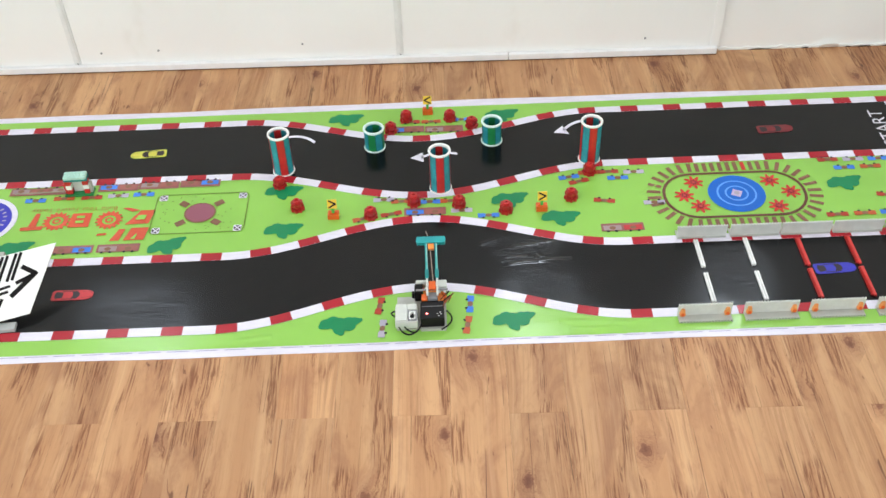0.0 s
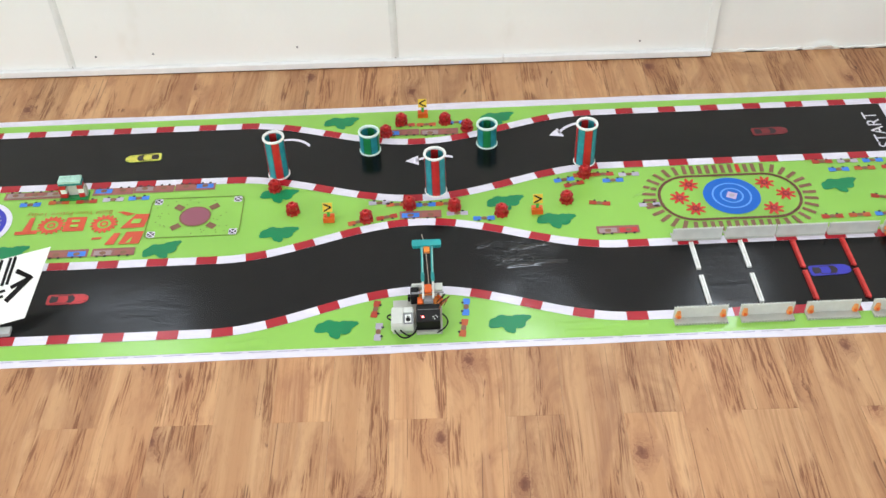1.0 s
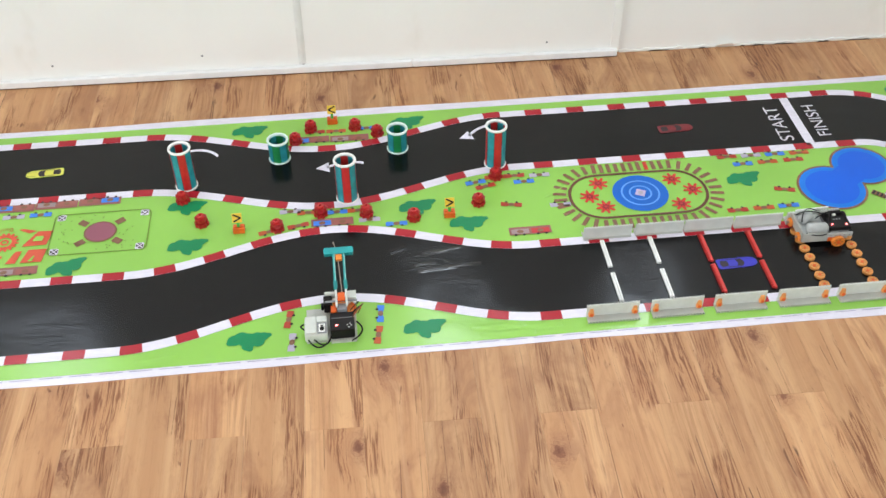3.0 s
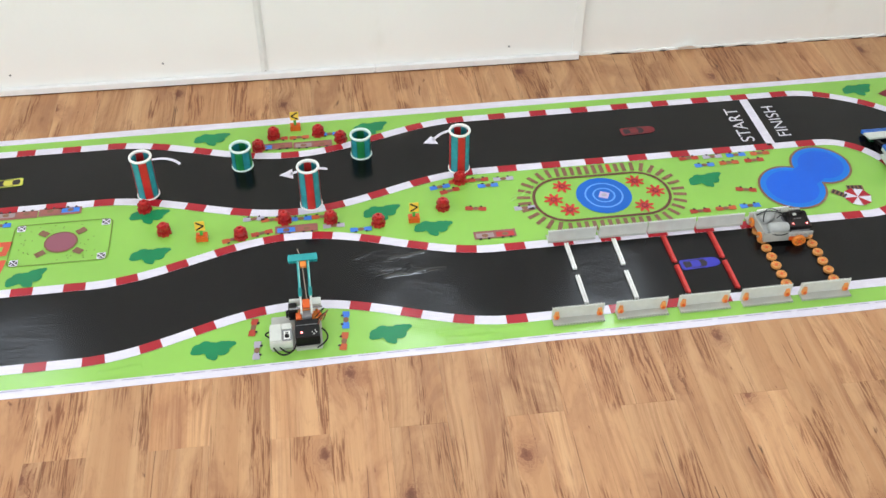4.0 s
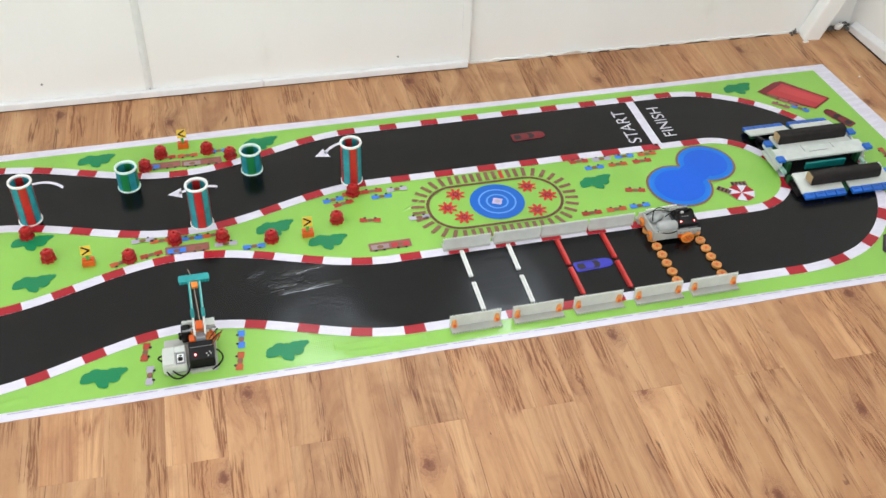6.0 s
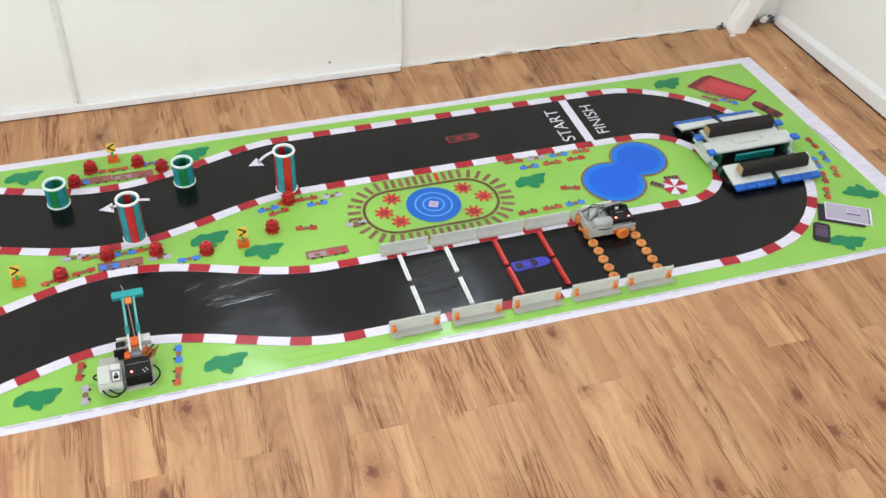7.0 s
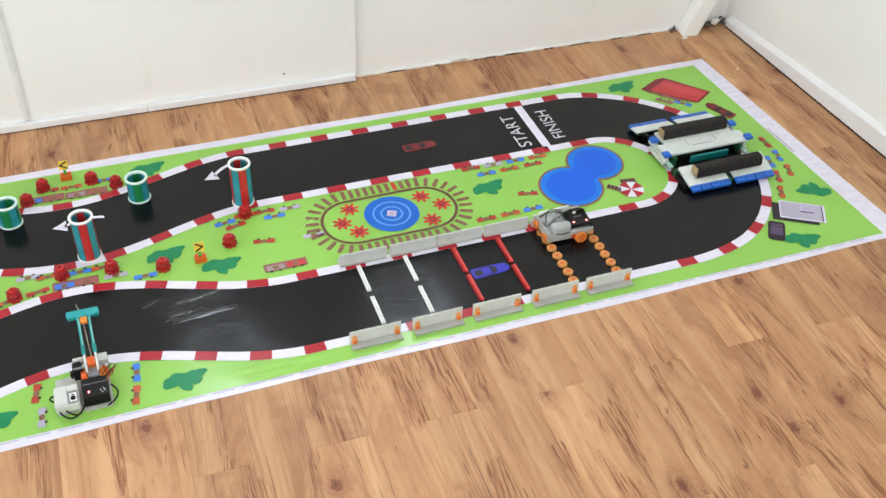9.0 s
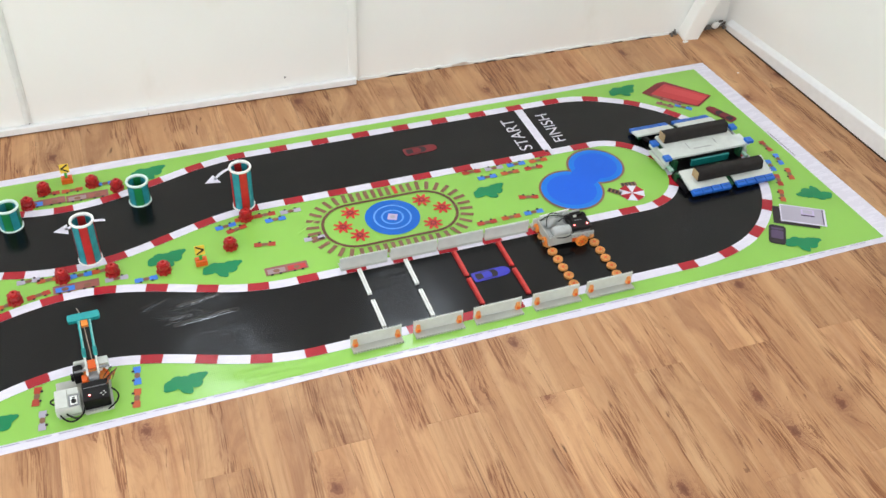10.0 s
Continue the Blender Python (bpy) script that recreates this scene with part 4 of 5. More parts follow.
# buildings printed at the mat's end
red = ink("building_print", [(2.175, 0.430), (2.233, 0.354), (2.343, 0.278), (2.432, 0.334), (2.303, 0.482), (2.266, 0.478)], P_CARDIM, at(0, 0), Z_INK, "red printed roof of a building")
ink("roof_print", [(2.206, 0.412), (2.341, 0.286), (2.422, 0.336), (2.297, 0.464)], P_CARRED, at(0, 0), Z_INK2, "", red)
ink("ridge_print", [(2.256, 0.420), (2.372, 0.306), (2.408, 0.328), (2.292, 0.446)], P_ROOF_PALE, at(0, 0), Z_INK3, "", red)
for k, c in enumerate((P_BROWN, P_DUSK, P_MAROON)):
    ink("porch_print", [(-0.080 + 0.042 * k, -0.074), (-0.044 + 0.042 * k, -0.074), (-0.044 + 0.042 * k, -0.0545), (-0.080 + 0.042 * k, -0.0545)], c, at(2.308, 0.383, -49), Z_INK + 0.0002, "", red)
LILAC = at(2.3325, -0.4215, -30)
lav = ink("building_print", [(-0.1005, -0.0625), (0.0515, -0.0625), (0.0515, 0.0315), (-0.1005, 0.0315)], P_DARK, LILAC, Z_INK, "pale lilac printed flat roof of a building")
ink("parapet_print", [(-0.076, -0.047), (0.076, -0.047), (0.076, 0.047), (-0.076, 0.047)], P_WHITE, LILAC, Z_INK2, "", lav)
ink("roof_print", [(-0.072, -0.041), (0.064, -0.041), (0.064, 0.042), (-0.072, 0.042)], P_GREY, LILAC, Z_INK3, "", lav)
ink("shade_print", [(0.0645, -0.041), (0.0685, -0.041), (0.0685, 0.042), (0.0645, 0.042)], P_PURPLE, LILAC, Z_INK3, "", lav)
ink("hatch_print", [(-0.006, 0.002), (0.038, 0.002), (0.038, 0.032), (-0.006, 0.032)], P_LAVENDER, LILAC, Z_INK3 + 0.0005, "", lav)
ink("hatch_print", [(0.000, 0.008), (0.032, 0.008), (0.032, 0.028), (0.000, 0.028)], P_GREY, LILAC, Z_INK3 + 0.0010, "", lav)
ink("hatch_print", [(-0.006, -0.005), (0.038, -0.005), (0.038, 0.0015), (-0.006, 0.0015)], P_PURPLE, LILAC, Z_INK3 + 0.0005, "", lav)
pc = ink("car_print", rounded(0.028, 0.050, 0.014), P_DARK, at(2.190, -0.482, -33), Z_INK)
ink("roof_print", rounded(0.020, 0.022, 0.006), P_PURPLE, at(2.190, -0.482, -33), Z_INK2, "", pc)
ink("window_print", [(-0.019, 0.026), (0.019, 0.026), (0.021, 0.036), (-0.021, 0.036)], P_PURPLE, at(2.190, -0.482, -33), Z_INK2, "", pc)

# start line and words
ink("start_line_print", [(-0.016, -0.142), (0.016, -0.142), (0.016, 0.142), (-0.016, 0.142)], P_WHITE, at(1.660, 0.318), Z_INK, "white printed start line")


def words(text, x, y, turn, size, spread, material, label="white printed word "):
    c = bpy.data.curves.new("words", "FONT")
    c.body, c.size, c.align_x, c.align_y = text, size, "CENTER", "CENTER"
    c.space_character = spread
    tmp = new("words", c)
    me = bpy.data.meshes.new_from_object(tmp.evaluated_get(bpy.context.evaluated_depsgraph_get()))
    bpy.data.objects.remove(tmp)
    me.materials.clear()
    me.materials.append(material)
    ob = new("lettering_print", me)
    ob.matrix_basis = pose(x, y, Z_INK, 0, 0, turn)
    ob.parent = mat
    ob["label"] = label + text
    return ob


words("START", 1.592, 0.308, 90, 0.070, 1.0, P_WORD)
words("FINISH", 1.732, 0.314, 90, 0.066, 1.0, P_WORD)


words("Build Your Future Today", -1.140, 0.032, 180, 0.026, 1.06, P_SLOGAN, "dull orange printed line ")


def lane_arrow(x, y, turn, tail, bow):
    """A bowed white lane arrow; the head points along -x."""
    m = at(x, y, turn)
    pts = arc((0, 0, 0), (tail * 0.5, bow, 0), (tail, bow * 0.2, 0), 14)
    band = ribbon([(p.x, p.y + 0.0064) for p in pts], [(p.x, p.y - 0.0064) for p in pts], None, m, Z_INK, False)
    flat([(-0.038, 0.0), (0.008, 0.027), (0.008, -0.027)], band, m, Z_INK)
    part("lane_arrow_print", band, P_WHITE, mat, "white printed lane arrow")


lane_arrow(-0.010, 0.238, 3, 0.125, 0.030)
lane_arrow(0.490, 0.362, 20, 0.125, 0.045)
lane_arrow(-0.497, 0.376, -20, 0.122, 0.052)


def crease(x0, y0, x1, y1, spread, height, material, bow=0.0, label="glossy ruck in the black sheet"):
    """A ruck in the sheet: a low, tapering ridge between two places."""
    a, b = Vector((x0, y0)), Vector((x1, y1))
    d = (b - a).normalized()
    n = Vector((-d.y, d.x))
    bm = bmesh.new()
    nu, nv = 26, 14
    rows = []
    for i in range(nu + 1):
        u = i / nu
        taper = (math.sin(math.pi * u)) ** 0.4 * (0.92 + 0.08 * math.sin(9 * u + 7 * x0))
        row = []
        for j in range(nv + 1):
            v = (2 * j / nv - 1) * 2.4 * spread
            c = a.lerp(b, u) + n * (v + bow * math.sin(math.pi * u) + 0.0012 * math.sin(8 * u + 30 * y0))
            row.append(bm.verts.new((c.x, c.y, Z_ROAD - 0.0001 + height * taper * math.exp(-(v / spread) ** 2))))
        rows.append(row)
    for p, q in zip(rows, rows[1:]):
        for j in range(nv):
            bm.faces.new((p[j], p[j + 1], q[j + 1], q[j]))
    return smooth(part("crease", bm, material, mat, label))


# bright stretched rucks beside the robot
for x0, y0, x1, y1, spread, height in ((0.268, -0.226, 0.352, -0.214, 0.0056, 0.00196), (0.345, -0.214, 0.405, -0.200, 0.0046, 0.00160), (0.240, -0.272, 0.310, -0.268, 0.0044, 0.00150), (0.248, -0.300, 0.345, -0.293, 0.0052, 0.00182), (0.335, -0.293, 0.445, -0.284, 0.0054, 0.00190)):
    crease(x0, y0, x1, y1, spread, height, P_RUCK)
# softer slack elsewhere
crease(0.165, -0.212, 0.220, -0.188, 0.0080, 0.0024, P_BLACK)
# tiny folds where the sheet has been pulled
fold_rnd = random.Random(31)
for cx, cy, rx, ry, count, material in ((0.290, -0.250, 0.080, 0.050, 12, P_BLACK),):
    for k in range(count):
        a, f = fold_rnd.uniform(0, 6.283), math.sqrt(fold_rnd.random())
        x, y = cx + rx * f * math.cos(a), cy + ry * f * math.sin(a)
        half, spread = fold_rnd.uniform(0.008, 0.026), fold_rnd.uniform(0.0020, 0.0036)
        tilt = fold_rnd.uniform(-0.10, 0.16)
        crease(x - half, y - half * tilt, x + half, y + half * tilt, spread, spread * fold_rnd.uniform(0.26, 0.38), material)
# slack folds in the lawn
for x0, y0, x1, y1, spread, height in ((0.375, -0.548, 0.520, -0.552, 0.0100, 0.0036), (0.400, -0.576, 0.560, -0.580, 0.0090, 0.0032), (0.530, -0.556, 0.640, -0.560, 0.0090, 0.0030), (0.690, -0.004, 0.770, 0.052, 0.0040, 0.0022), (-0.560, -0.575, -0.440, -0.560, 0.0090, 0.0030)):
    crease(x0, y0, x1, y1, spread, height, P_GREEN, 0.0, "glossy ruck in the green sheet")

# ---- toys on the mat ----
TOP = Z_LAWN


def striped_tube(x, y, height, colours, ring, label, turn=0, lean=(0, 0)):
    """A hollow tube of upright panels between a thick white top ring and a thin foot ring."""
    t = thing("striped_tube", pose(x, y, Z_ROAD, lean[0], lean[1], turn), label, "marker tube", "striped tubes on the road")
    R = 0.0335
    for k in range(8):
        bm = bmesh.new()
        a0, a1 = radians(45 * k - 21.5), radians(45 * k + 21.5)
        rings = []
        for r, z in ((R, 0.004), (R, height - 0.006), (R - 0.004, height - 0.006), (R - 0.004, 0.004)):
            rings.append([bm.verts.new((r * math.cos(a0 + (a1 - a0) * i / 6), r * math.sin(a0 + (a1 - a0) * i / 6), z)) for i in range(7)])
        for p, q in zip(rings, rings[1:] + rings[:1]):
            for i in range(6):
                bm.faces.new((p[i], p[i + 1], q[i + 1], q[i]))
        for i in (0, 6):
            bm.faces.new([ring[i] for ring in rings])
        part("panel", bm, colours[k % len(colours)], t)
    smooth(part("top_ring", lathe([(R + 0.0025, height - 0.007), (R + 0.0036, height - 0.004), (R + 0.0026, height), (R - 0.0034, height), (R - 0.0050, height - 0.004), (R - 0.0045, height - 0.009)], 40, closed=True), ring, t, "pale ring"))
    smooth(part("foot_ring", lathe([(R + 0.0035, 0.0), (R + 0.0035, 0.004), (R - 0.005, 0.005), (R - 0.005, 0.0)], 40, closed=True), ring, t, "pale foot ring"))
    for k in range(8):
        a = radians(45 * k + 22.5)
        part("rib", box(-0.0012, -0.0007, 0.004, 0.0006, 0.0007, height - 0.008, 0, None, pose(R * math.cos(a), R * math.sin(a), 0, 0, 0, math.degrees(a))), C_RIB, t)


TALL = "tall toy tube with teal and red upright stripes and white rings"
SHORT = "short toy tube with teal and green upright stripes and white rings"
striped_tube(-0.473, 0.196, 0.156, (C_RED, C_TUBETEAL), C_WHITE, TALL, 283)
striped_tube(0.053, 0.073, 0.156, (C_RED, C_TUBETEAL), C_WHITE, TALL, 271)
striped_tube(0.557, 0.197, 0.158, (C_RED, C_TUBETEAL), C_WHITE, TALL, 275)
striped_tube(-0.168, 0.308, 0.082, (C_GREEN, C_TUBETEAL), C_PALEMINT, SHORT, 258)
striped_tube(0.236, 0.320, 0.085, (C_GREEN, C_TUBETEAL), C_PALEMINT, SHORT, 266)


def lobed(r, lobes, deep, n=64):
    return [(r * (1 + deep * math.cos(lobes * a)) * math.cos(a), r * (1 + deep * math.cos(lobes * a)) * math.sin(a)) for a in [2 * math.pi * i / n for i in range(n)]]


# red stacks of round toy bricks
stack = thing("brick_stack", pose(0, 0, -5), "small stack of round red toy bricks on the mat", "toy bricks", "red brick stacks")
part("base_brick", prism(lobed(0.0225, 8, 0.10), 0.0, 0.013, bevel=0.0015), C_DRED, stack)
part("middle_brick", prism(lobed(0.0145, 6, 0.04), 0.013, 0.021, bevel=0.001), C_DRED, stack)
part("top_brick", prism(lobed(0.0205, 8, 0.08), 0.021, 0.034, bevel=0.0025), C_DRED, stack)
part("stud", lathe([(0.0125, 0.034), (0.0125, 0.040), (0.0105, 0.042), (0.0050, 0.042), (0.0045, 0.036)], 18), C_RED, stack)
for i, (x, y) in enumerate(((-0.479, 0.112), (-0.411, -0.008), (-0.173, -0.060), (-0.035, -0.003), (0.110, -0.020), (0.259, -0.056), (0.473, -0.005), (0.548, 0.122), (-0.114, 0.393), (-0.060, 0.461), (0.095, 0.454), (0.171, 0.408))):
    m = pose(x, y, TOP, 0, 0, i * 37) @ Matrix.Diagonal((0.94, 0.94, 0.94, 1))
    if i == 0:
        stack.matrix_basis = m
    else:
        copy_thing(stack, pose(x, y, TOP, 0, 0, i * 37))


def arrow_sign(x, y, face, flip):
    """A little direction sign on a brick foot."""
    t = thing("arrow_sign", pose(x, y, TOP), "toy road sign, black chevron on yellow, orange foot", "toy sign", "arrow signs")
    part("foot", box(-0.018, -0.013, 0, 0.018, 0.013, 0.019, 0.0015), C_DORANGE, t, "orange brick foot")
    bm = bmesh.new()
    for sx in (-0.009, 0.009):
        lathe([(0.005, 0.019), (0.005, 0.0225)], 14, bm, pose(sx, 0, 0))
    part("stud", bm, C_DORANGE, t)
    part("stem", box(-0.0045, -0.004, 0.0195, 0.0045, 0.004, 0.042, 0.001), C_LGREEN, t, "green stem")
    plate = part("plate", box(-0.0150, -0.0022, -0.0150, 0.0150, 0.0022, 0.0150, 0.001), face, t, "yellow plate", pose(0, -0.006, 0.060, -22, 0, 0))
    bm = bmesh.new()
    for s in (-1, 1):
        box(-0.0130, -0.0032, -0.0022, 0.0130, -0.0023, 0.0026, 0, bm, pose(0, 0, s * 0.0058, 0, s * 28 * flip, 0))
    part("chevron", bm, C_BLACK, plate, "black chevron")


arrow_sign(-0.292, -0.054, C_YELLOW, 1)
arrow_sign(0.373, -0.054, C_YELLOW, 1)
arrow_sign(0.017, 0.498, C_YELLOW, -1)


def wavy(length, teeth, deep, height):
    """A strip outline in x and z whose upper edge is toothed."""
    pts = [(-length / 2, 0.0), (length / 2, 0.0)]
    n = teeth * 4
    for i in range(n + 1):
        pts.append((length / 2 - length * i / n, height - deep * (0.5 - 0.5 * math.cos(2 * math.pi * i / 4))))
    return pts


# grey barriers: a toothed upright panel on a foot plate, held by orange clips
def barrier(x, y, back):
    t = thing("barrier", pose(x, y, TOP, 0, 0, 180 if back else 0), "light grey toy crash barrier with toothed edge beside the road" if back else "light grey toy crash barrier with toothed edge and orange clips", "toy barrier", "road barriers")
    part("panel", prism(wavy(0.152, 17, 0.0046, 0.0455), -0.003, 0.003, None, pose(0, 0.012, 0.003, 90, 0, 0)), C_CREAM, t, "pale grey panel")
    part("foot_plate", prism([(a, -0.020 - (b - 0.030)) for a, b in wavy(0.150, 17, 0.0050, 0.036)], 0.0, 0.007, None, pose(0, 0.008, 0)), C_GREY, t, "grey foot plate")
    for sx in (-0.0635, 0.0635):
        clip = part("clip", prism([(-0.0060, 0.0), (0.0060, 0.0), (0.0090, 0.008), (0.0062, 0.017), (0.0050, 0.027), (-0.0050, 0.027), (-0.0062, 0.017), (-0.0090, 0.008)], -0.0024, 0.0045, None, pose(sx, 0.0062, 0.0073, 90, 0, 0), 0.0012), C_CLIP, t, "faded orange clip")
        part("pin", lathe([(0.0050, 0.0), (0.0050, 0.003), (0.003, 0.0035)], 14, None, pose(sx, 0.0018, 0.017, 90, 0, 0)), C_DORANGE, clip)


for x in (0.788, 0.977, 1.164, 1.354, 1.534):
    barrier(x, -0.555, False)
for x in (0.849, 1.013, 1.170, 1.330, 1.498):
    barrier(x, -0.203, True)


# road strips
def strip(x, y, material, label, group, teeth):
    t = thing("road_strip", pose(x, y, Z_ROAD), label, "toy strip", group)
    if teeth:
        pts = [(-0.0006, -0.060), (0.0070, -0.060), (0.0070, 0.060)]
        for i in range(12):
            y1 = 0.060 - 0.010 * i
            pts += [(-0.0006, y1 - 0.0012), (-0.0080, y1 - 0.0028), (-0.0080, y1 - 0.0052), (-0.0006, y1 - 0.0068)]
        part("rack", prism(pts, 0, 0.007), material, t)
    else:
        for sx in (-0.0037, 0.0037):
            part("rail", box(sx - 0.0028, -0.059, 0.0, sx + 0.0028, 0.059, 0.008, 0.0009), material, t)
        part("web", box(-0.0015, -0.058, 0.0, 0.0015, 0.058, 0.005), C_GREY, t)


for x in (0.828, 0.979):
    for y in (-0.291, -0.437):
        strip(x, y, C_WHITE, "white toy beam laid across the road", "white road strips", False)
for x in (1.138, 1.290):
    for y in (-0.300, -0.434):
        strip(x, y, C_RACK, "red toothed toy rack laid across the road", "red road strips", True)

# two rows of orange discs
C_SLOT = plastic("brown_slot", rgb("B87438"), 0.6)
disc = thing("disc", pose(0, 0, -5), "orange toy hub disc lying on the road", "toy disc", "orange discs")
smooth(part("rim", lathe([(0.0150, 0.0), (0.0157, 0.0015), (0.0157, 0.0070), (0.0145, 0.0085), (0.0125, 0.0085), (0.0115, 0.0070), (0.0115, 0.0)], 28, closed=True), C_DISC, disc))
part("face", lathe([(0.0116, 0.001), (0.0116, 0.0066)], 24), C_TAN, disc)
part("hub", lathe([(0.0050, 0.0067), (0.0050, 0.0084), (0.0022, 0.0086)], 16), C_DORANGE, disc)
for k in range(6):
    part("slot", box(0.0066, -0.0012, 0.0067, 0.0104, 0.0012, 0.0070, 0, None, pose(0, 0, 0, 0, 0, 60 * k)), C_SLOT, disc, "dark slot")
first = True
for x in (1.439, 1.588):
    for k in range(7):
        m = pose(x + 0.0012 * (k % 2), -0.258 - 0.0398 * k, Z_ROAD, 0, 0, 40 * k)
        if first:
            disc.matrix_basis, first = m, False
        else:
            copy_thing(disc, m)

# ---- toll gate at the kerb ----
gate = thing("toll_gate", pose(-1.142, 0.117, TOP, 0, 0, 2), "toy toll gate of red, white and green bricks, arm lowered", "toy gate")
part("base_plate", box(-0.046, -0.020, 0, 0.046, 0.022, 0.008, 0.001), C_GREEN, gate, "green base plate")
for sx in (-1, 1):
    for k in range(3):
        part("pillar_brick", box(sx * 0.028 - 0.009, -0.013, 0.0085 + k * 0.017, sx * 0.028 + 0.009, 0.013, 0.025 + k * 0.017, 0.0012), C_RED if k % 2 == 0 else C_WHITE, gate)
    part("buttress", box(sx * 0.041 - 0.0035, -0.010, 0.0085, sx * 0.041 + 0.0035, 0.010, 0.048, 0.001), C_RED if sx < 0 else C_GREY, gate)
part("back_panel", box(-0.018, 0.002, 0.0085, 0.018, 0.008, 0.060, 0.001), C_CREAM, gate, "pale grey panel")
part("beam", box(-0.038, -0.015, 0.060, 0.038, 0.016, 0.068, 0.001), C_TEALD, gate)
part("roof", box(-0.036, -0.016, 0.0685, 0.036, 0.018, 0.078, 0.001), C_MINT, gate, "pale mint roof plate")
bm = bmesh.new()
for i in range(5):
    for j in range(2):
        lathe([(0.0048, 0.078), (0.0048, 0.081), (0.004, 0.0814)], 12, bm, pose(-0.028 + i * 0.014, -0.006 + j * 0.015, 0))
part("stud", bm, C_MINT, gate)
part("arm", box(-0.205, -0.017, 0.022, -0.040, -0.0135, 0.026, 0.001), C_STEEL, gate, "thin brown arm")

# ---- big arrow board ----
BTR, BTL, BBR, BBL = Vector((-1.092, -0.268, 0.13)), Vector((-1.241, -0.321, 0.13)), Vector((-1.148, -0.459, 0.03)), Vector((-1.230, -0.470, 0.03))
ex = (BTR - BTL).normalized()
ey = (BTR - BBR)
ey = (ey - ex * ey.dot(ex))
hgt = ey.length
ey.normalize()
ez = ex.cross(ey)
BM = Matrix((ex, ey, ez)).transposed().to_4x4()
BM.translation = BBR
board = thing("arrow_board", pose(0, 0, 0), "white board with black arrow propped on grey toy beams", "sign board")
slant = (BTR - BBR).dot(ex)
part("plate", prism([(0.0, 0.0), (slant, hgt), (slant - 0.36, hgt), (-0.36, 0.0)], -0.004, 0.0, None, BM), C_WHITE, board, "white plate")


def board_bar(pts):
    part("stripe", prism(pts, 0.0004, 0.0008, None, BM), C_BLACK, board, "black stripe")


def bar2(a, b, w):
    a, b = Vector(a), Vector(b)
    d = (b - a).normalized()
    n = Vector((-d.y, d.x)) * w
    return [tuple(a + n), tuple(a - n), tuple(b - n), tuple(b + n)]


def bxy(u, v):
    return (slant * v - u, hgt * v)


board_bar(bar2(bxy(0.028, 0.60), bxy(0.080, 0.76), 0.0070))
board_bar(bar2(bxy(0.026, 0.62), bxy(0.078, 0.33), 0.0070))
board_bar(bar2(bxy(0.036, 0.585), bxy(0.078, 0.52), 0.0055))
for v in (0.50, 0.42):
    board_bar(bar2(bxy(0.092, v), bxy(0.33, v - 0.10), 0.0040))
for u in (0.094, 0.108, 0.132, 0.146):
    board_bar(bar2(bxy(u, 0.58 if u < 0.12 else 0.54), bxy(u + 0.004, 0.985), 0.0042))
    board_bar(bar2(bxy(u + 0.012, 0.02), bxy(u + 0.008, 0.33), 0.0042))
for sx in (-0.16, -0.30):
    part("prop", box(sx - 0.008, -0.30, 0.0, sx + 0.008, -0.27, 0.10, 0.001), C_GREY, board, "", pose(-1.10, 0, TOP))
part("foot_beam", prism([(p[0], p[1]) for p in wavy(0.30, 40, 0.003, 0.030)], 0, 0.012, None, pose(-1.335, -0.515, TOP, 0, 0, 4)), C_SHELL, board, "grey toothed beam")
part("foot_beam", box(-0.16, -0.004, 0.0125, 0.10, 0.020, 0.030, 0.001, None, pose(-1.335, -0.500, TOP, 0, 0, 4)), C_TEALD, board, "teal beam")


# ---- toy machines ----
def cable(points, r, parent, material=None):
    return smooth(part("cable", tube(points, r), material or C_BLACK, parent, "thin black cable"))


def scalloped(length, teeth, deep, height):
    """A bar outline with both long edges toothed and rounded ends."""
    n = teeth * 4
    wave = [deep * (0.5 - 0.5 * math.cos(2 * math.pi * i / 4)) for i in range(n + 1)]
    upper = [(length / 2 - length * i / n, height - wave[i]) for i in range(n + 1)]
    lower = [(-length / 2 + length * i / n, wave[i]) for i in range(n + 1)]
    return [(length / 2 + 0.003, height * 0.35), (length / 2 + 0.003, height * 0.65)] + upper + [(-length / 2 - 0.003, height * 0.65), (-length / 2 - 0.003, height * 0.35)] + lower


# the standing machine with its long arms reaching over the road
tower = thing("toy_robot", pose(0.0, -0.520, TOP), "toy robot with teal arms, battery box and black controller", "toy robot")
part("base_plate", box(-0.086, -0.038, 0.0, 0.056, 0.090, 0.006, 0.001), C_GREY, tower, "grey base plate")
part("front_rail", prism(wavy(0.072, 9, 0.002, 0.010), -0.003, 0.003, None, pose(0.018, -0.041, 0.0, 90, 0, 0)), C_GREY, tower, "pale grey rail")
battery = part("battery_box", box(-0.090, -0.038, 0.0065, -0.026, 0.030, 0.036, 0.005), C_CREAM, tower, "pale grey battery box")
part("lid", box(-0.088, -0.036, 0.0365, -0.056, 0.028, 0.041, 0.002), C_CREAM, battery)
part("lid", box(-0.0555, 0.006, 0.0365, -0.028, 0.028, 0.041, 0.002), C_CREAM, battery)
sw = part("switch_plate", box(-0.054, -0.036, 0.0365, -0.028, 0.004, 0.039, 0.001), C_DGREY, battery, "grey switch plate")
part("label_plate", box(-0.050, -0.032, 0.0393, -0.032, -0.002, 0.0403), C_WHITE, sw, "white sticker")
part("knob", lathe([(0.0065, 0.0405), (0.0065, 0.0440), (0.005, 0.0445)], 16, None, pose(-0.041, -0.022, 0)), C_BLACK, sw, "black knob")
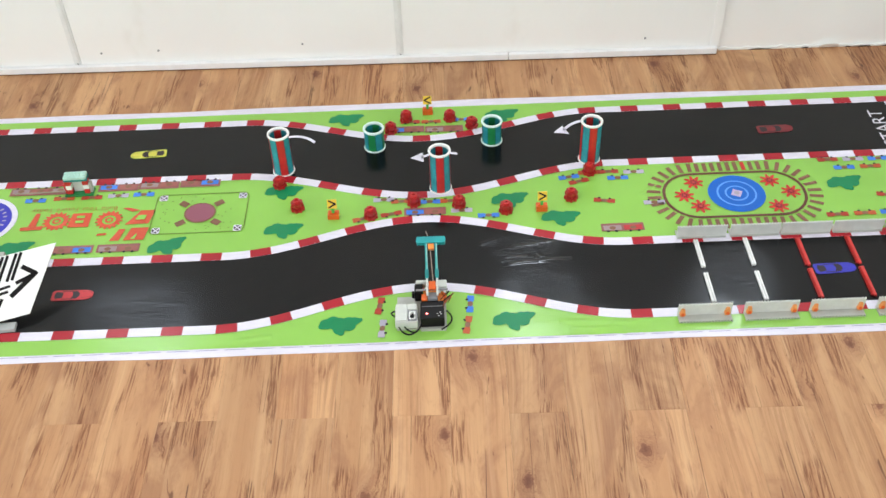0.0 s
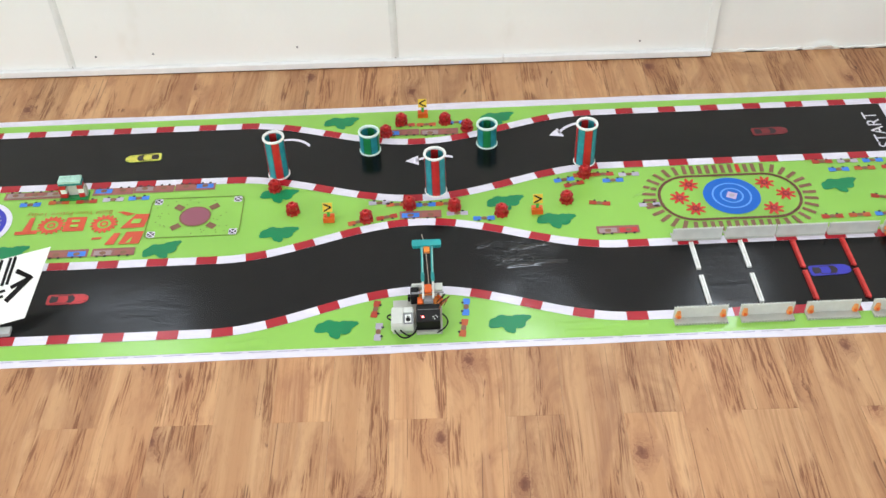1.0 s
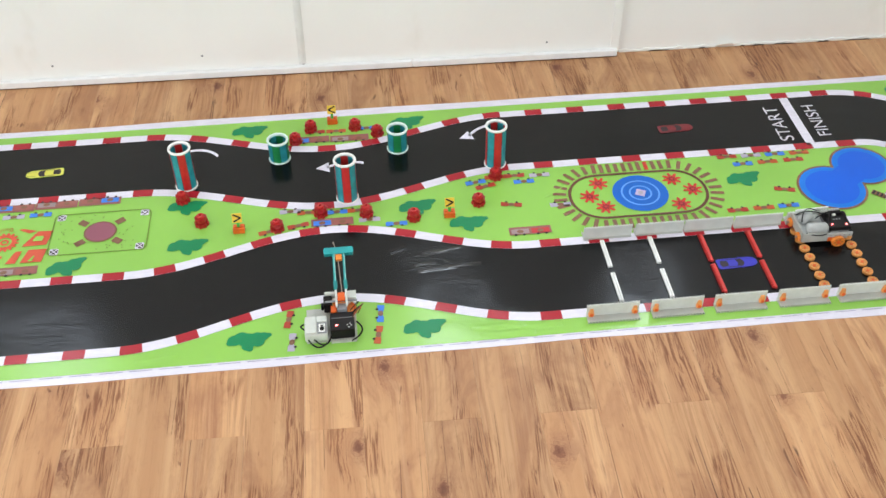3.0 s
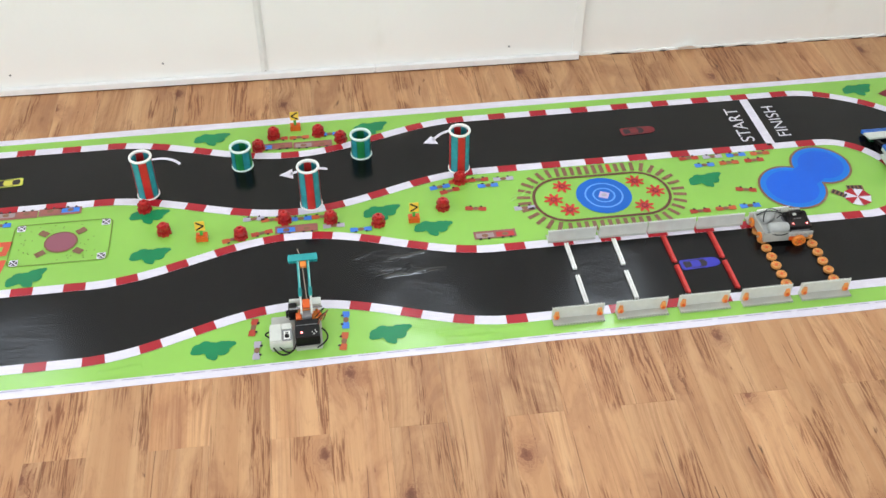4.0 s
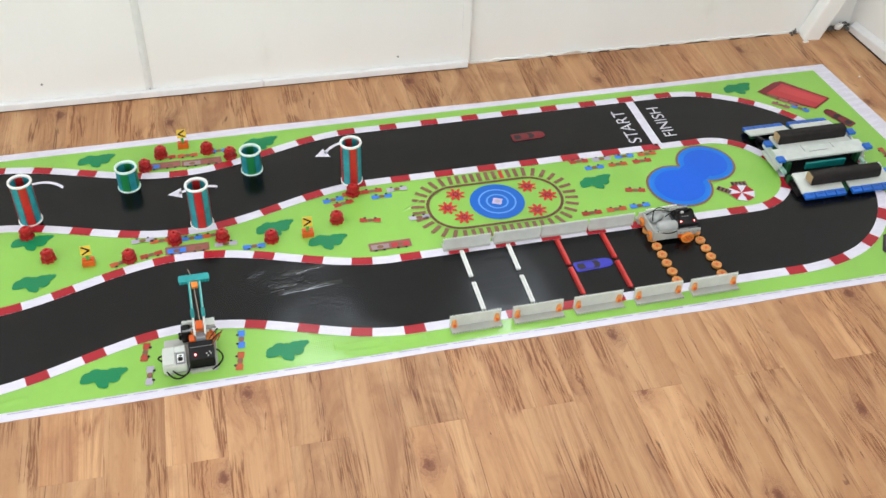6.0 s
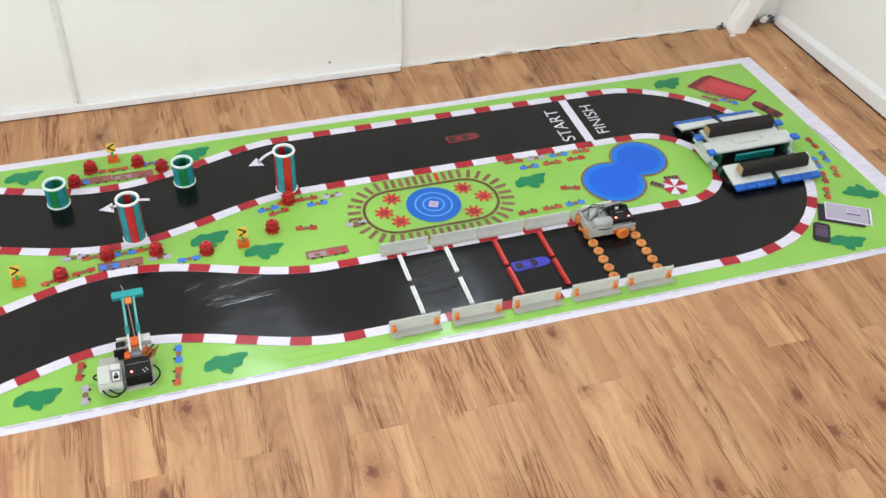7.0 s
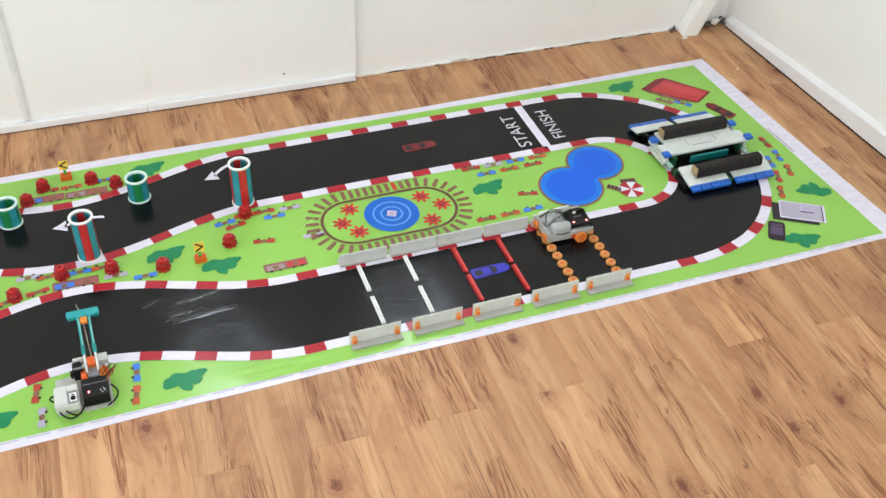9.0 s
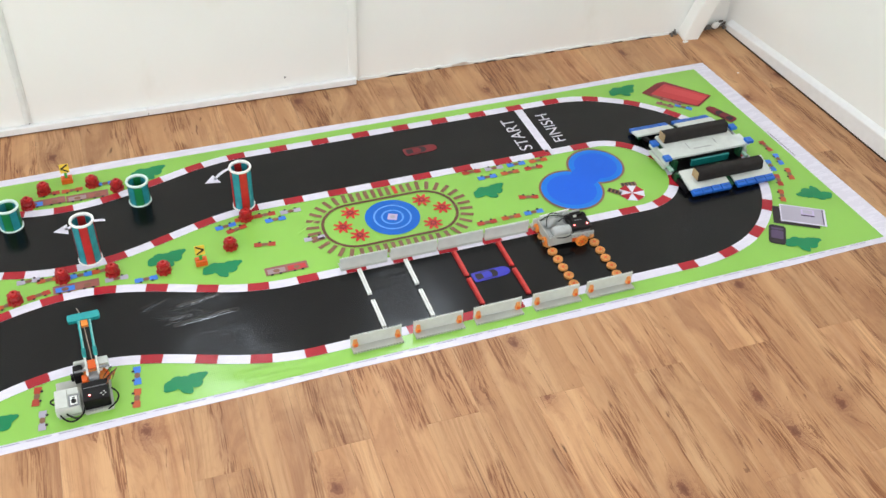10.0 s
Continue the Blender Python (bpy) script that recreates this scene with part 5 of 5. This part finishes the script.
part("slider", box(-0.045, -0.011, 0.0405, -0.037, -0.008, 0.042), C_BLACK, sw)
ctrl = part("controller", box(-0.018, -0.034, 0.0065, 0.050, 0.036, 0.042, 0.004), C_BLACK, tower, "black controller box")
part("lid_seam", box(-0.014, 0.012, 0.0423, 0.046, 0.0135, 0.0432), C_DGREY, ctrl)
# a coloured disc makes the glow round the red light
part("led_collar", lathe([(0.0060, 0.0421), (0.0050, 0.0430)], 16, None, pose(0.000, -0.016, 0)), C_HALO, ctrl, "dark red disc standing for the light's glow")
part("led", lathe([(0.0026, 0.0431), (0.0022, 0.0446)], 12, None, pose(0.000, -0.016, 0)), C_LED, ctrl, "glowing red light")
for dx, dy in ((0.030, -0.016), (0.038, -0.011), (0.041, -0.018), (0.034, -0.024)):
    part("key", lathe([(0.0022, 0.0422), (0.0020, 0.0430)], 10, None, pose(dx, dy, 0)), C_CREAM, ctrl, "pale button")
servo = part("servo", box(-0.034, 0.060, 0.016, -0.010, 0.098, 0.050, 0.003), C_BLACK, tower, "black motor")
part("servo_ear", box(-0.042, 0.066, 0.022, -0.0345, 0.080, 0.040, 0.002), C_BLACK, servo)
part("gear_block", box(-0.009, 0.040, 0.0065, 0.050, 0.090, 0.036, 0.002), C_ORANGE, tower, "orange motor block")
part("gear_wheel", lathe([(0.014, -0.004), (0.016, 0.0), (0.014, 0.004)], 22, None, pose(0.052, 0.058, 0.030, 0, 90, 20)), C_DORANGE, tower, "orange gear wheel")
part("bracket", box(0.004, 0.038, 0.0365, 0.032, 0.062, 0.050, 0.002), C_DGREY, tower, "grey bracket")
part("bracket", box(0.034, 0.076, 0.0365, 0.060, 0.104, 0.058, 0.002), C_CREAM, tower, "pale grey bracket")
part("bracket", box(-0.030, 0.099, 0.030, 0.000, 0.107, 0.056, 0.001), C_CREAM, tower, "pale grey bracket")
part("axle", tube([(-0.03, 0.066, 0.056), (0.062, 0.066, 0.056)], 0.003), C_DGREY, tower, "grey axle")
for k, (x, y, z) in enumerate(((0.044, 0.040, 0.040), (0.052, 0.052, 0.034), (0.048, 0.030, 0.040), (0.040, 0.048, 0.042), (0.046, 0.022, 0.042))):
    cable(arc((x, y - 0.010, z), (x + 0.036 + 0.006 * (k % 2), y - 0.002 + 0.006 * k, z + 0.036), (x + 0.016, y + 0.016, z - 0.012)), 0.0014, tower, (C_BLACK, C_WIRE, C_DORANGE, C_BLACK, C_WIRE)[k])
part("plug", box(0.030, 0.070, 0.0365, 0.042, 0.080, 0.046, 0.001), C_WHITE, tower, "white plug")
part("plug", box(0.050, 0.066, 0.038, 0.058, 0.076, 0.046, 0.001), C_WHITE, tower, "white plug")
part("pin", lathe([(0.0045, 0.0), (0.0045, 0.006)], 12, None, pose(-0.002, 0.088, 0.036)), C_WHITE, tower, "white pin")
part("motor_end", box(-0.014, 0.036, 0.0365, 0.002, 0.060, 0.046, 0.002), C_DORANGE, tower, "orange motor end")
part("rear_rail", prism(wavy(0.090, 11, 0.0022, 0.012), -0.003, 0.003, None, pose(0.014, 0.108, 0.030, 90, 0, 0)), C_CREAM, tower, "pale toothed rail")
ARM = pose(0.018, 0.045, 0.054, -69, 0, 0) @ Matrix.Diagonal((1, 1, 0.88, 1))
for sx in (-0.0145, 0.0145):
    arm = part("arm", box(sx - 0.0034, -0.005, 0.060, sx + 0.0034, 0.005, 0.190, 0.001), C_TEAL, tower, "teal arm", ARM)
    part("arm_root", box(sx - 0.003, -0.004, 0.0, sx + 0.003, 0.004, 0.0598, 0.001), C_CREAM, arm, "pale grey link")
    part("sleeve", box(sx - 0.0054, -0.0068, 0.064, sx + 0.0054, 0.0068, 0.090, 0.0015), C_TEALD, arm)
    # highlight along the arm, laid on as a pale strip
    part("edge_strip", box(sx + 0.0008, -0.0056, 0.092, sx + 0.0022, -0.0051, 0.186), C_MINT, arm, "pale strip standing for the arm's highlight")
part("rod", tube([(0.004, 0, 0.03), (-0.004, 0, 0.20), (-0.014, 0.0, 0.235)], 0.0014), C_STEEL, tower, "thin metal rod", ARM)
part("spacer", box(-0.009, -0.006, 0.166, 0.009, 0.006, 0.186, 0.001), C_ORANGE, tower, "orange spacer", ARM)
part("spacer", box(-0.010, -0.006, 0.020, 0.010, 0.006, 0.048, 0.001), C_DORANGE, tower, "orange spacer", ARM)
part("cross_bar", prism(scalloped(0.080, 8, 0.0022, 0.026), -0.008, 0.008, None, ARM @ pose(0, 0, 0.186, 90, 0, 0), 0.001), C_TEAL, tower, "teal toothed cross bar")
for a, b, c in (((-0.090, 0.016, 0.024), (-0.112, 0.008, 0.026), (-0.090, -0.004, 0.022)), ((-0.080, -0.044, 0.022), (-0.055, -0.085, 0.004), (-0.020, -0.048, 0.020)), ((-0.064, -0.044, 0.022), (-0.030, -0.078, 0.006), (-0.016, -0.040, 0.028)), ((0.056, 0.008, 0.028), (0.092, -0.020, 0.016), (0.040, -0.050, 0.012))):
    cable(arc(a, b, c), 0.0024, tower)


# the driving machine, parked by the orange discs
rover = thing("toy_car", pose(1.511, -0.268, Z_ROAD, 0, 0, -1) @ Matrix.Diagonal((1.0, 1.0, 0.88, 1)), "grey toy robot car with orange wheels and black controller", "toy robot")
part("chassis", box(-0.072, -0.045, 0.014, 0.072, 0.045, 0.034, 0.002), C_SHELL, rover, "grey chassis")
for sy in (-1, 1):
    side = part("side_panel", prism(wavy(0.112, 14, 0.0022, 0.038), -0.003, 0.003, None, pose(-0.020, sy * 0.049, 0.013, 90, 0, 0)), C_GREY, rover, "pale grey side panel")
    part("side_beam", prism(wavy(0.078, 10, 0.0022, 0.016), -0.003, 0.003, None, pose(0.037, sy * 0.0555, 0.037, 90, 0, 0)), C_SHELL, rover, "grey toothed beam")
    for k in range(5):
        part("hole", lathe([(0.0026, 0.0), (0.0026, 0.0006)], 10, None, pose(0.008 + 0.0145 * k, sy * 0.0588 + (0.0002 if sy < 0 else -0.0002), 0.044, 90 if sy < 0 else -90, 0, 0)), C_DGREY, side)
    wheel = part("wheel", lathe([(0.016, -0.006), (0.0205, -0.005), (0.0212, -0.002), (0.0212, 0.002), (0.0205, 0.005), (0.016, 0.006), (0.012, 0.004)], 32, None, pose(0.033, sy * 0.064, 0.0215, 90, 0, 0)), C_ORANGE, rover, "orange wheel")
    for k in range(6):
        part("slot", box(0.0085, -0.0020, -0.0068, 0.0142, 0.0020, 0.0068, 0, None, pose(0.033, sy * 0.064, 0.0215, 90, 0, 0) @ pose(0, 0, 0, 0, 0, 60 * k + 12)), C_SLOT, wheel)
    part("hub", lathe([(0.0055, -0.009), (0.0055, 0.009), (0.003, 0.010)], 16, None, pose(0.033, sy * 0.064, 0.0215, 90, 0, 0)), C_DORANGE, wheel)
    gear = part("gear", prism(lobed(0.0140, 10, 0.12, 80), -0.004, 0.004, None, pose(-0.0835, sy * 0.034, 0.024, 0, 90, 0), 0.001), C_ORANGE, rover, "orange gear wheel")
    part("axle", lathe([(0.004, -0.008), (0.004, 0.0)], 12, None, pose(-0.0835, sy * 0.034, 0.024, 0, 90, 0)), C_STEEL, gear)
    part("skid", lathe([(0.012, -0.005), (0.014, 0.0), (0.012, 0.005)], 20, None, pose(-0.062, sy * 0.034, 0.014, 90, 0, 0)), C_DORANGE, rover, "orange front roller")
part("motor_block", box(0.004, -0.0565, 0.016, 0.020, -0.0525, 0.033, 0.001), C_DORANGE, rover, "orange motor block")
part("front_plate", prism(wavy(0.092, 12, 0.0022, 0.036), -0.0025, 0.0025, None, pose(-0.0765, 0, 0.018, 90, 0, 90)), C_GREY, rover, "pale grey front plate")
bat = part("battery_tray", box(-0.070, -0.044, 0.0345, 0.004, 0.044, 0.046, 0.003), C_SHELL, rover, "grey battery tray")
smooth(part("battery_cover", lathe([(0.011, -0.032), (0.0165, -0.027), (0.0175, -0.020), (0.0175, 0.020), (0.0165, 0.027), (0.011, 0.032)], 22, None, pose(-0.028, -0.032, 0.058, 0, 90, -2)), C_SHELL, bat, "rounded grey battery cover"))
smooth(part("battery_cover", lathe([(0.010, -0.024), (0.015, -0.020), (0.016, -0.014), (0.016, 0.016), (0.010, 0.021)], 22, None, pose(-0.046, 0.016, 0.060, 0, 90, 30)), C_SHELL, bat, "rounded grey battery cover"))
part("lever", box(-0.068, 0.040, 0.070, 0.036, 0.044, 0.077, 0.001, None, pose(0, 0, 0, 0, -4, 0)), C_WHITE, rover, "long white beam")
part("lever_post", box(0.000, 0.040, 0.046, 0.008, 0.0455, 0.0698, 0.001), C_GREY, rover)
rc = part("controller", box(0.004, -0.048, 0.0535, 0.074, 0.026, 0.070, 0.004), C_BLACK, rover, "black controller box")
part("cradle", box(0.006, -0.046, 0.0345, 0.070, 0.030, 0.053, 0.002), C_DGREY, rover, "grey cradle")
for dx, dy in ((0.016, -0.034), (0.060, -0.036)):
    part("led", lathe([(0.0026, 0.0702), (0.0022, 0.0722)], 12, None, pose(dx, dy, 0)), C_LED, rc, "glowing red light")
    # coloured disc in place of the red light's halo
    part("led_collar", lathe([(0.0075, 0.0701), (0.0065, 0.0712)], 16, None, pose(dx, dy, 0)), C_HALO, rc, "dark red disc standing for the light's glow")
for k in range(3):
    part("key", lathe([(0.0028, 0.0702), (0.0024, 0.0712)], 10, None, pose(0.030 + 0.009 * k, -0.010, 0)), C_DGREY, rc)
for dx in (0.016, 0.066):
    smooth(part("handle", tube(arc((dx, -0.020, 0.068), (dx, 0.002, 0.098), (dx, 0.024, 0.068), 12), 0.0024), C_BLACK, rc, "black bow handle"))
part("socket_strip", box(0.022, 0.010, 0.0702, 0.060, 0.023, 0.078, 0.001), C_BLACK, rc)
part("plug", box(0.030, 0.004, 0.0702, 0.040, 0.014, 0.077, 0.001), C_CREAM, rc, "white plug")
for a, b, c in (((-0.070, -0.010, 0.066), (-0.060, 0.040, 0.104), (-0.010, 0.030, 0.074)), ((-0.072, 0.034, 0.056), (-0.050, 0.020, 0.104), (0.008, 0.010, 0.072)), ((-0.066, -0.046, 0.050), (-0.020, -0.064, 0.036), (0.010, -0.046, 0.052)), ((0.010, 0.0, 0.068), (-0.012, 0.0, 0.094), (-0.030, -0.010, 0.078))):
    cable(arc(a, b, c), 0.0017, rover)

# ---- toy bridge over the bend ----
bridge = thing("toy_bridge", pose(2.166, -0.060, 0), "toy bridge of pale plates, blue bricks and black foam bumps", "toy bridge")
DECK = 0.062
for sx in (-1, 1):
    part("side_wall", box(sx * 0.158 - 0.005, -0.002, 0.0300, sx * 0.158 + 0.005, 0.125, DECK - 0.0085, 0.001), C_CREAM, bridge, "pale grey beam under the deck")
    part("side_wall", box(sx * 0.166 - 0.006, 0.000, 0.0160, sx * 0.166 + 0.006, 0.104, 0.0295, 0.001), C_CREAM, bridge, "pale grey side beam")
    part("side_wall", box(sx * 0.146 - 0.008, 0.012, Z_KERB + 0.001, sx * 0.146 + 0.008, 0.118, 0.0295, 0.001), C_BLACK, bridge, "black brick side wall")
    part("side_wall", box(sx * 0.152 - 0.006, -0.030, 0.020, sx * 0.152 + 0.006, 0.026, 0.030, 0.001), C_MINT, bridge, "pale mint bracket")
    # beam coloured black to give the shadow by the ramp
    part("side_beam", prism(wavy(0.10, 12, 0.002, 0.018), -0.006, 0.006, None, pose(sx * 0.150, -0.085, 0.0045, 90, 0, 90)), C_BLACK, bridge, "toothed beam, black for the shadow by the ramp")
    part("leg", box(sx * 0.150 - 0.010, 0.205, Z_KERB + 0.001, sx * 0.150 + 0.010, 0.228, 0.020, 0.001), C_DGREEN, bridge, "dark green leg")
    part("leg", box(sx * 0.148 - 0.010, -0.068, Z_KERB + 0.001, sx * 0.148 + 0.010, -0.052, 0.036, 0.001), C_DGREEN, bridge, "dark green leg")
for x0, x1 in ((-0.168, -0.056), (-0.0555, 0.0565), (0.057, 0.170)):
    teeth = [(x0 + (x1 - x0) * i / 22, -0.006 + (0.0045 if i % 2 else 0.0)) for i in range(23)]
    part("deck_plate", prism(teeth + [(x1, 0.060), (x0, 0.060)], DECK - 0.008, DECK), C_DECK, bridge, "pale grey deck plate")
    part("deck_plate", prism([(x0 + 0.03, 0.0605), (x1 - (0.03 if x1 > 0.1 else -0.0295), 0.0605), (x1 - (0.03 if x1 > 0.1 else -0.0295), 0.135), (x0 + 0.03, 0.135)], DECK - 0.008, DECK), C_DECK, bridge, "pale grey deck plate")
part("deck_strip", box(-0.04, 0.024, DECK + 0.0003, 0.03, 0.0262, DECK + 0.001), C_DGREY, bridge)
for dx in (-0.056, 0.0567):
    part("deck_seam", box(dx - 0.0009, 0.030, DECK + 0.0003, dx + 0.0009, 0.064, DECK + 0.0008), C_DGREY, bridge)
part("inner_beam", prism(wavy(0.15, 18, 0.002, 0.026), -0.004, 0.004, None, pose(0.0, -0.022, 0.026, 90, 0, 0)), C_TEALD, bridge, "teal toothed beam")
part("under_block", box(-0.135, -0.135, Z_ROAD + 0.002, 0.135, 0.190, 0.014, 0.002), C_BLACK, bridge, "black blocks under the deck")
for turn, hinge in ((0, 0.148), (180, -0.060)):
    slope = pose(0.018 if turn else -0.008, hinge, 0.046, 0, 0, 0) @ pose(0, 0, 0, 0, 0, turn) @ pose(0, 0, 0, -13)
    for x0, x1 in ((-0.165, -0.011), (0.011, 0.165)):
        near_edge = 0.0 if turn else 0.040
        teeth = [(x1 if x1 > 0.1 else x0, near_edge + (0.088 - near_edge) * i / 16) for i in range(17)]
        edge_pts = [((x + (0.0042 if i % 2 else 0.0) * (1 if x > 0 else -1)), y) for i, (x, y) in enumerate(teeth)]
        inner_x = x0 if x1 > 0.1 else x1
        part("ramp_plate", prism(edge_pts + [(inner_x, 0.088), (inner_x, near_edge)], -0.006, 0.0, None, slope), C_DECK, bridge, "pale grey ramp plate")
        for k in range(4):
            bx = x0 + (x1 - x0) * (k + 0.5) / 4
            brick = part("blue_brick", box(bx - 0.0176, 0.0885, -0.011, bx + 0.0176, 0.112, 0.0015, 0.0015, None, slope), C_BLUE, bridge, "blue edge brick")
            part("groove", box(bx - 0.010, 0.0985, 0.0016, bx + 0.010, 0.1000, 0.0020, 0, None, slope), C_BLACK, brick)
    # black skirts added under the plates as the ramp's shadow
    for sx in (-0.140, 0.140):
        part("ramp_rail", box(sx - 0.006, 0.0, -0.018, sx + 0.006, 0.086, -0.0065, 0.001, None, slope), C_BLACK, bridge, "black skirt standing for the shadow under the ramp")
    part("ramp_spine", box(-0.0078, -0.01, -0.022, 0.0078, 0.094, -0.008, 0.001, None, slope), C_DGREEN, bridge, "dark green spine")
for x, y in ((-0.168, -0.006), (-0.168, 0.088), (0.172, 0.006), (0.160, 0.098)):
    part("corner_brick", box(x - 0.013, y - 0.014, DECK + 0.0005, x + 0.013, y + 0.014, DECK + 0.011, 0.0015), C_BLUE, bridge, "blue corner brick")
    part("corner_leg", box(x * 0.8 - 0.007, y - 0.012, Z_KERB + 0.001, x * 0.8 + 0.007, y + 0.012, DECK - 0.009, 0.001), C_DGREEN, bridge, "dark green leg")
for bar_x, y, z in ((0.020, -0.106, 0.0385), (0.0, 0.102, DECK + 0.0005)):
    profile = [(-0.021, 0.0), (0.021, 0.0)] + [(0.021 * (abs(math.cos(a)) ** 0.55) * (1 if math.cos(a) >= 0 else -1), 0.010 + 0.028 * math.sin(a) ** 0.62) for a in [math.pi * i / 14 for i in range(15)]]
    bump_bar = part("foam_bump", prism(profile, -0.130, 0.130, None, pose(bar_x, y, z) @ Matrix(((0, 0, 1, 0), (1, 0, 0, 0), (0, 1, 0, 0), (0, 0, 0, 1))), 0.003), C_FOAM, bridge, "black foam bump")
    part("cut_end", box(bar_x - 0.1335, y - 0.017, z + 0.004, bar_x - 0.1305, y + 0.017, z + 0.034), C_KRAFT, bump_bar, "bare brown cut end")

# ---- floor planks, each its own piece ----
def plank_mesh(y0, y1):
    return box(-PLANK_W / 2 + 0.00015, y0 + 0.00015, -0.004, PLANK_W / 2 - 0.00015, y1 - 0.00015, 0.0, 0.0003)


# the rows run a little askew to the room, every second row cut in line
LAY = pose(0, -0.8604, 0, 0, 0, -0.93)
cuts = {}
x0 = -0.4055 + PLANK_W / 2 - 20 * PLANK_W
for i in range(46):
    x = x0 + i * PLANK_W
    if x < ROOM_X0 - 0.05 or x > ROOM_X1 + 0.05:
        continue
    for k in range(-3, 2):
        y = k * PLANK_L + (PLANK_L - 0.437 if i % 2 else 0.0)
        low, high = max(0.0, ROOM_Y0 + 0.86 - 0.05 - y), min(PLANK_L, 1.86 - y)
        if high - low < 0.02:
            continue
        key = (round(low, 3), round(high, 3))
        if key in cuts:
            share("plank", cuts[key], LAY @ pose(x, y, 0), floor)
        else:
            cuts[key] = part("plank", plank_mesh(low, high), M_FLOOR, floor, "", LAY @ pose(x, y, 0))
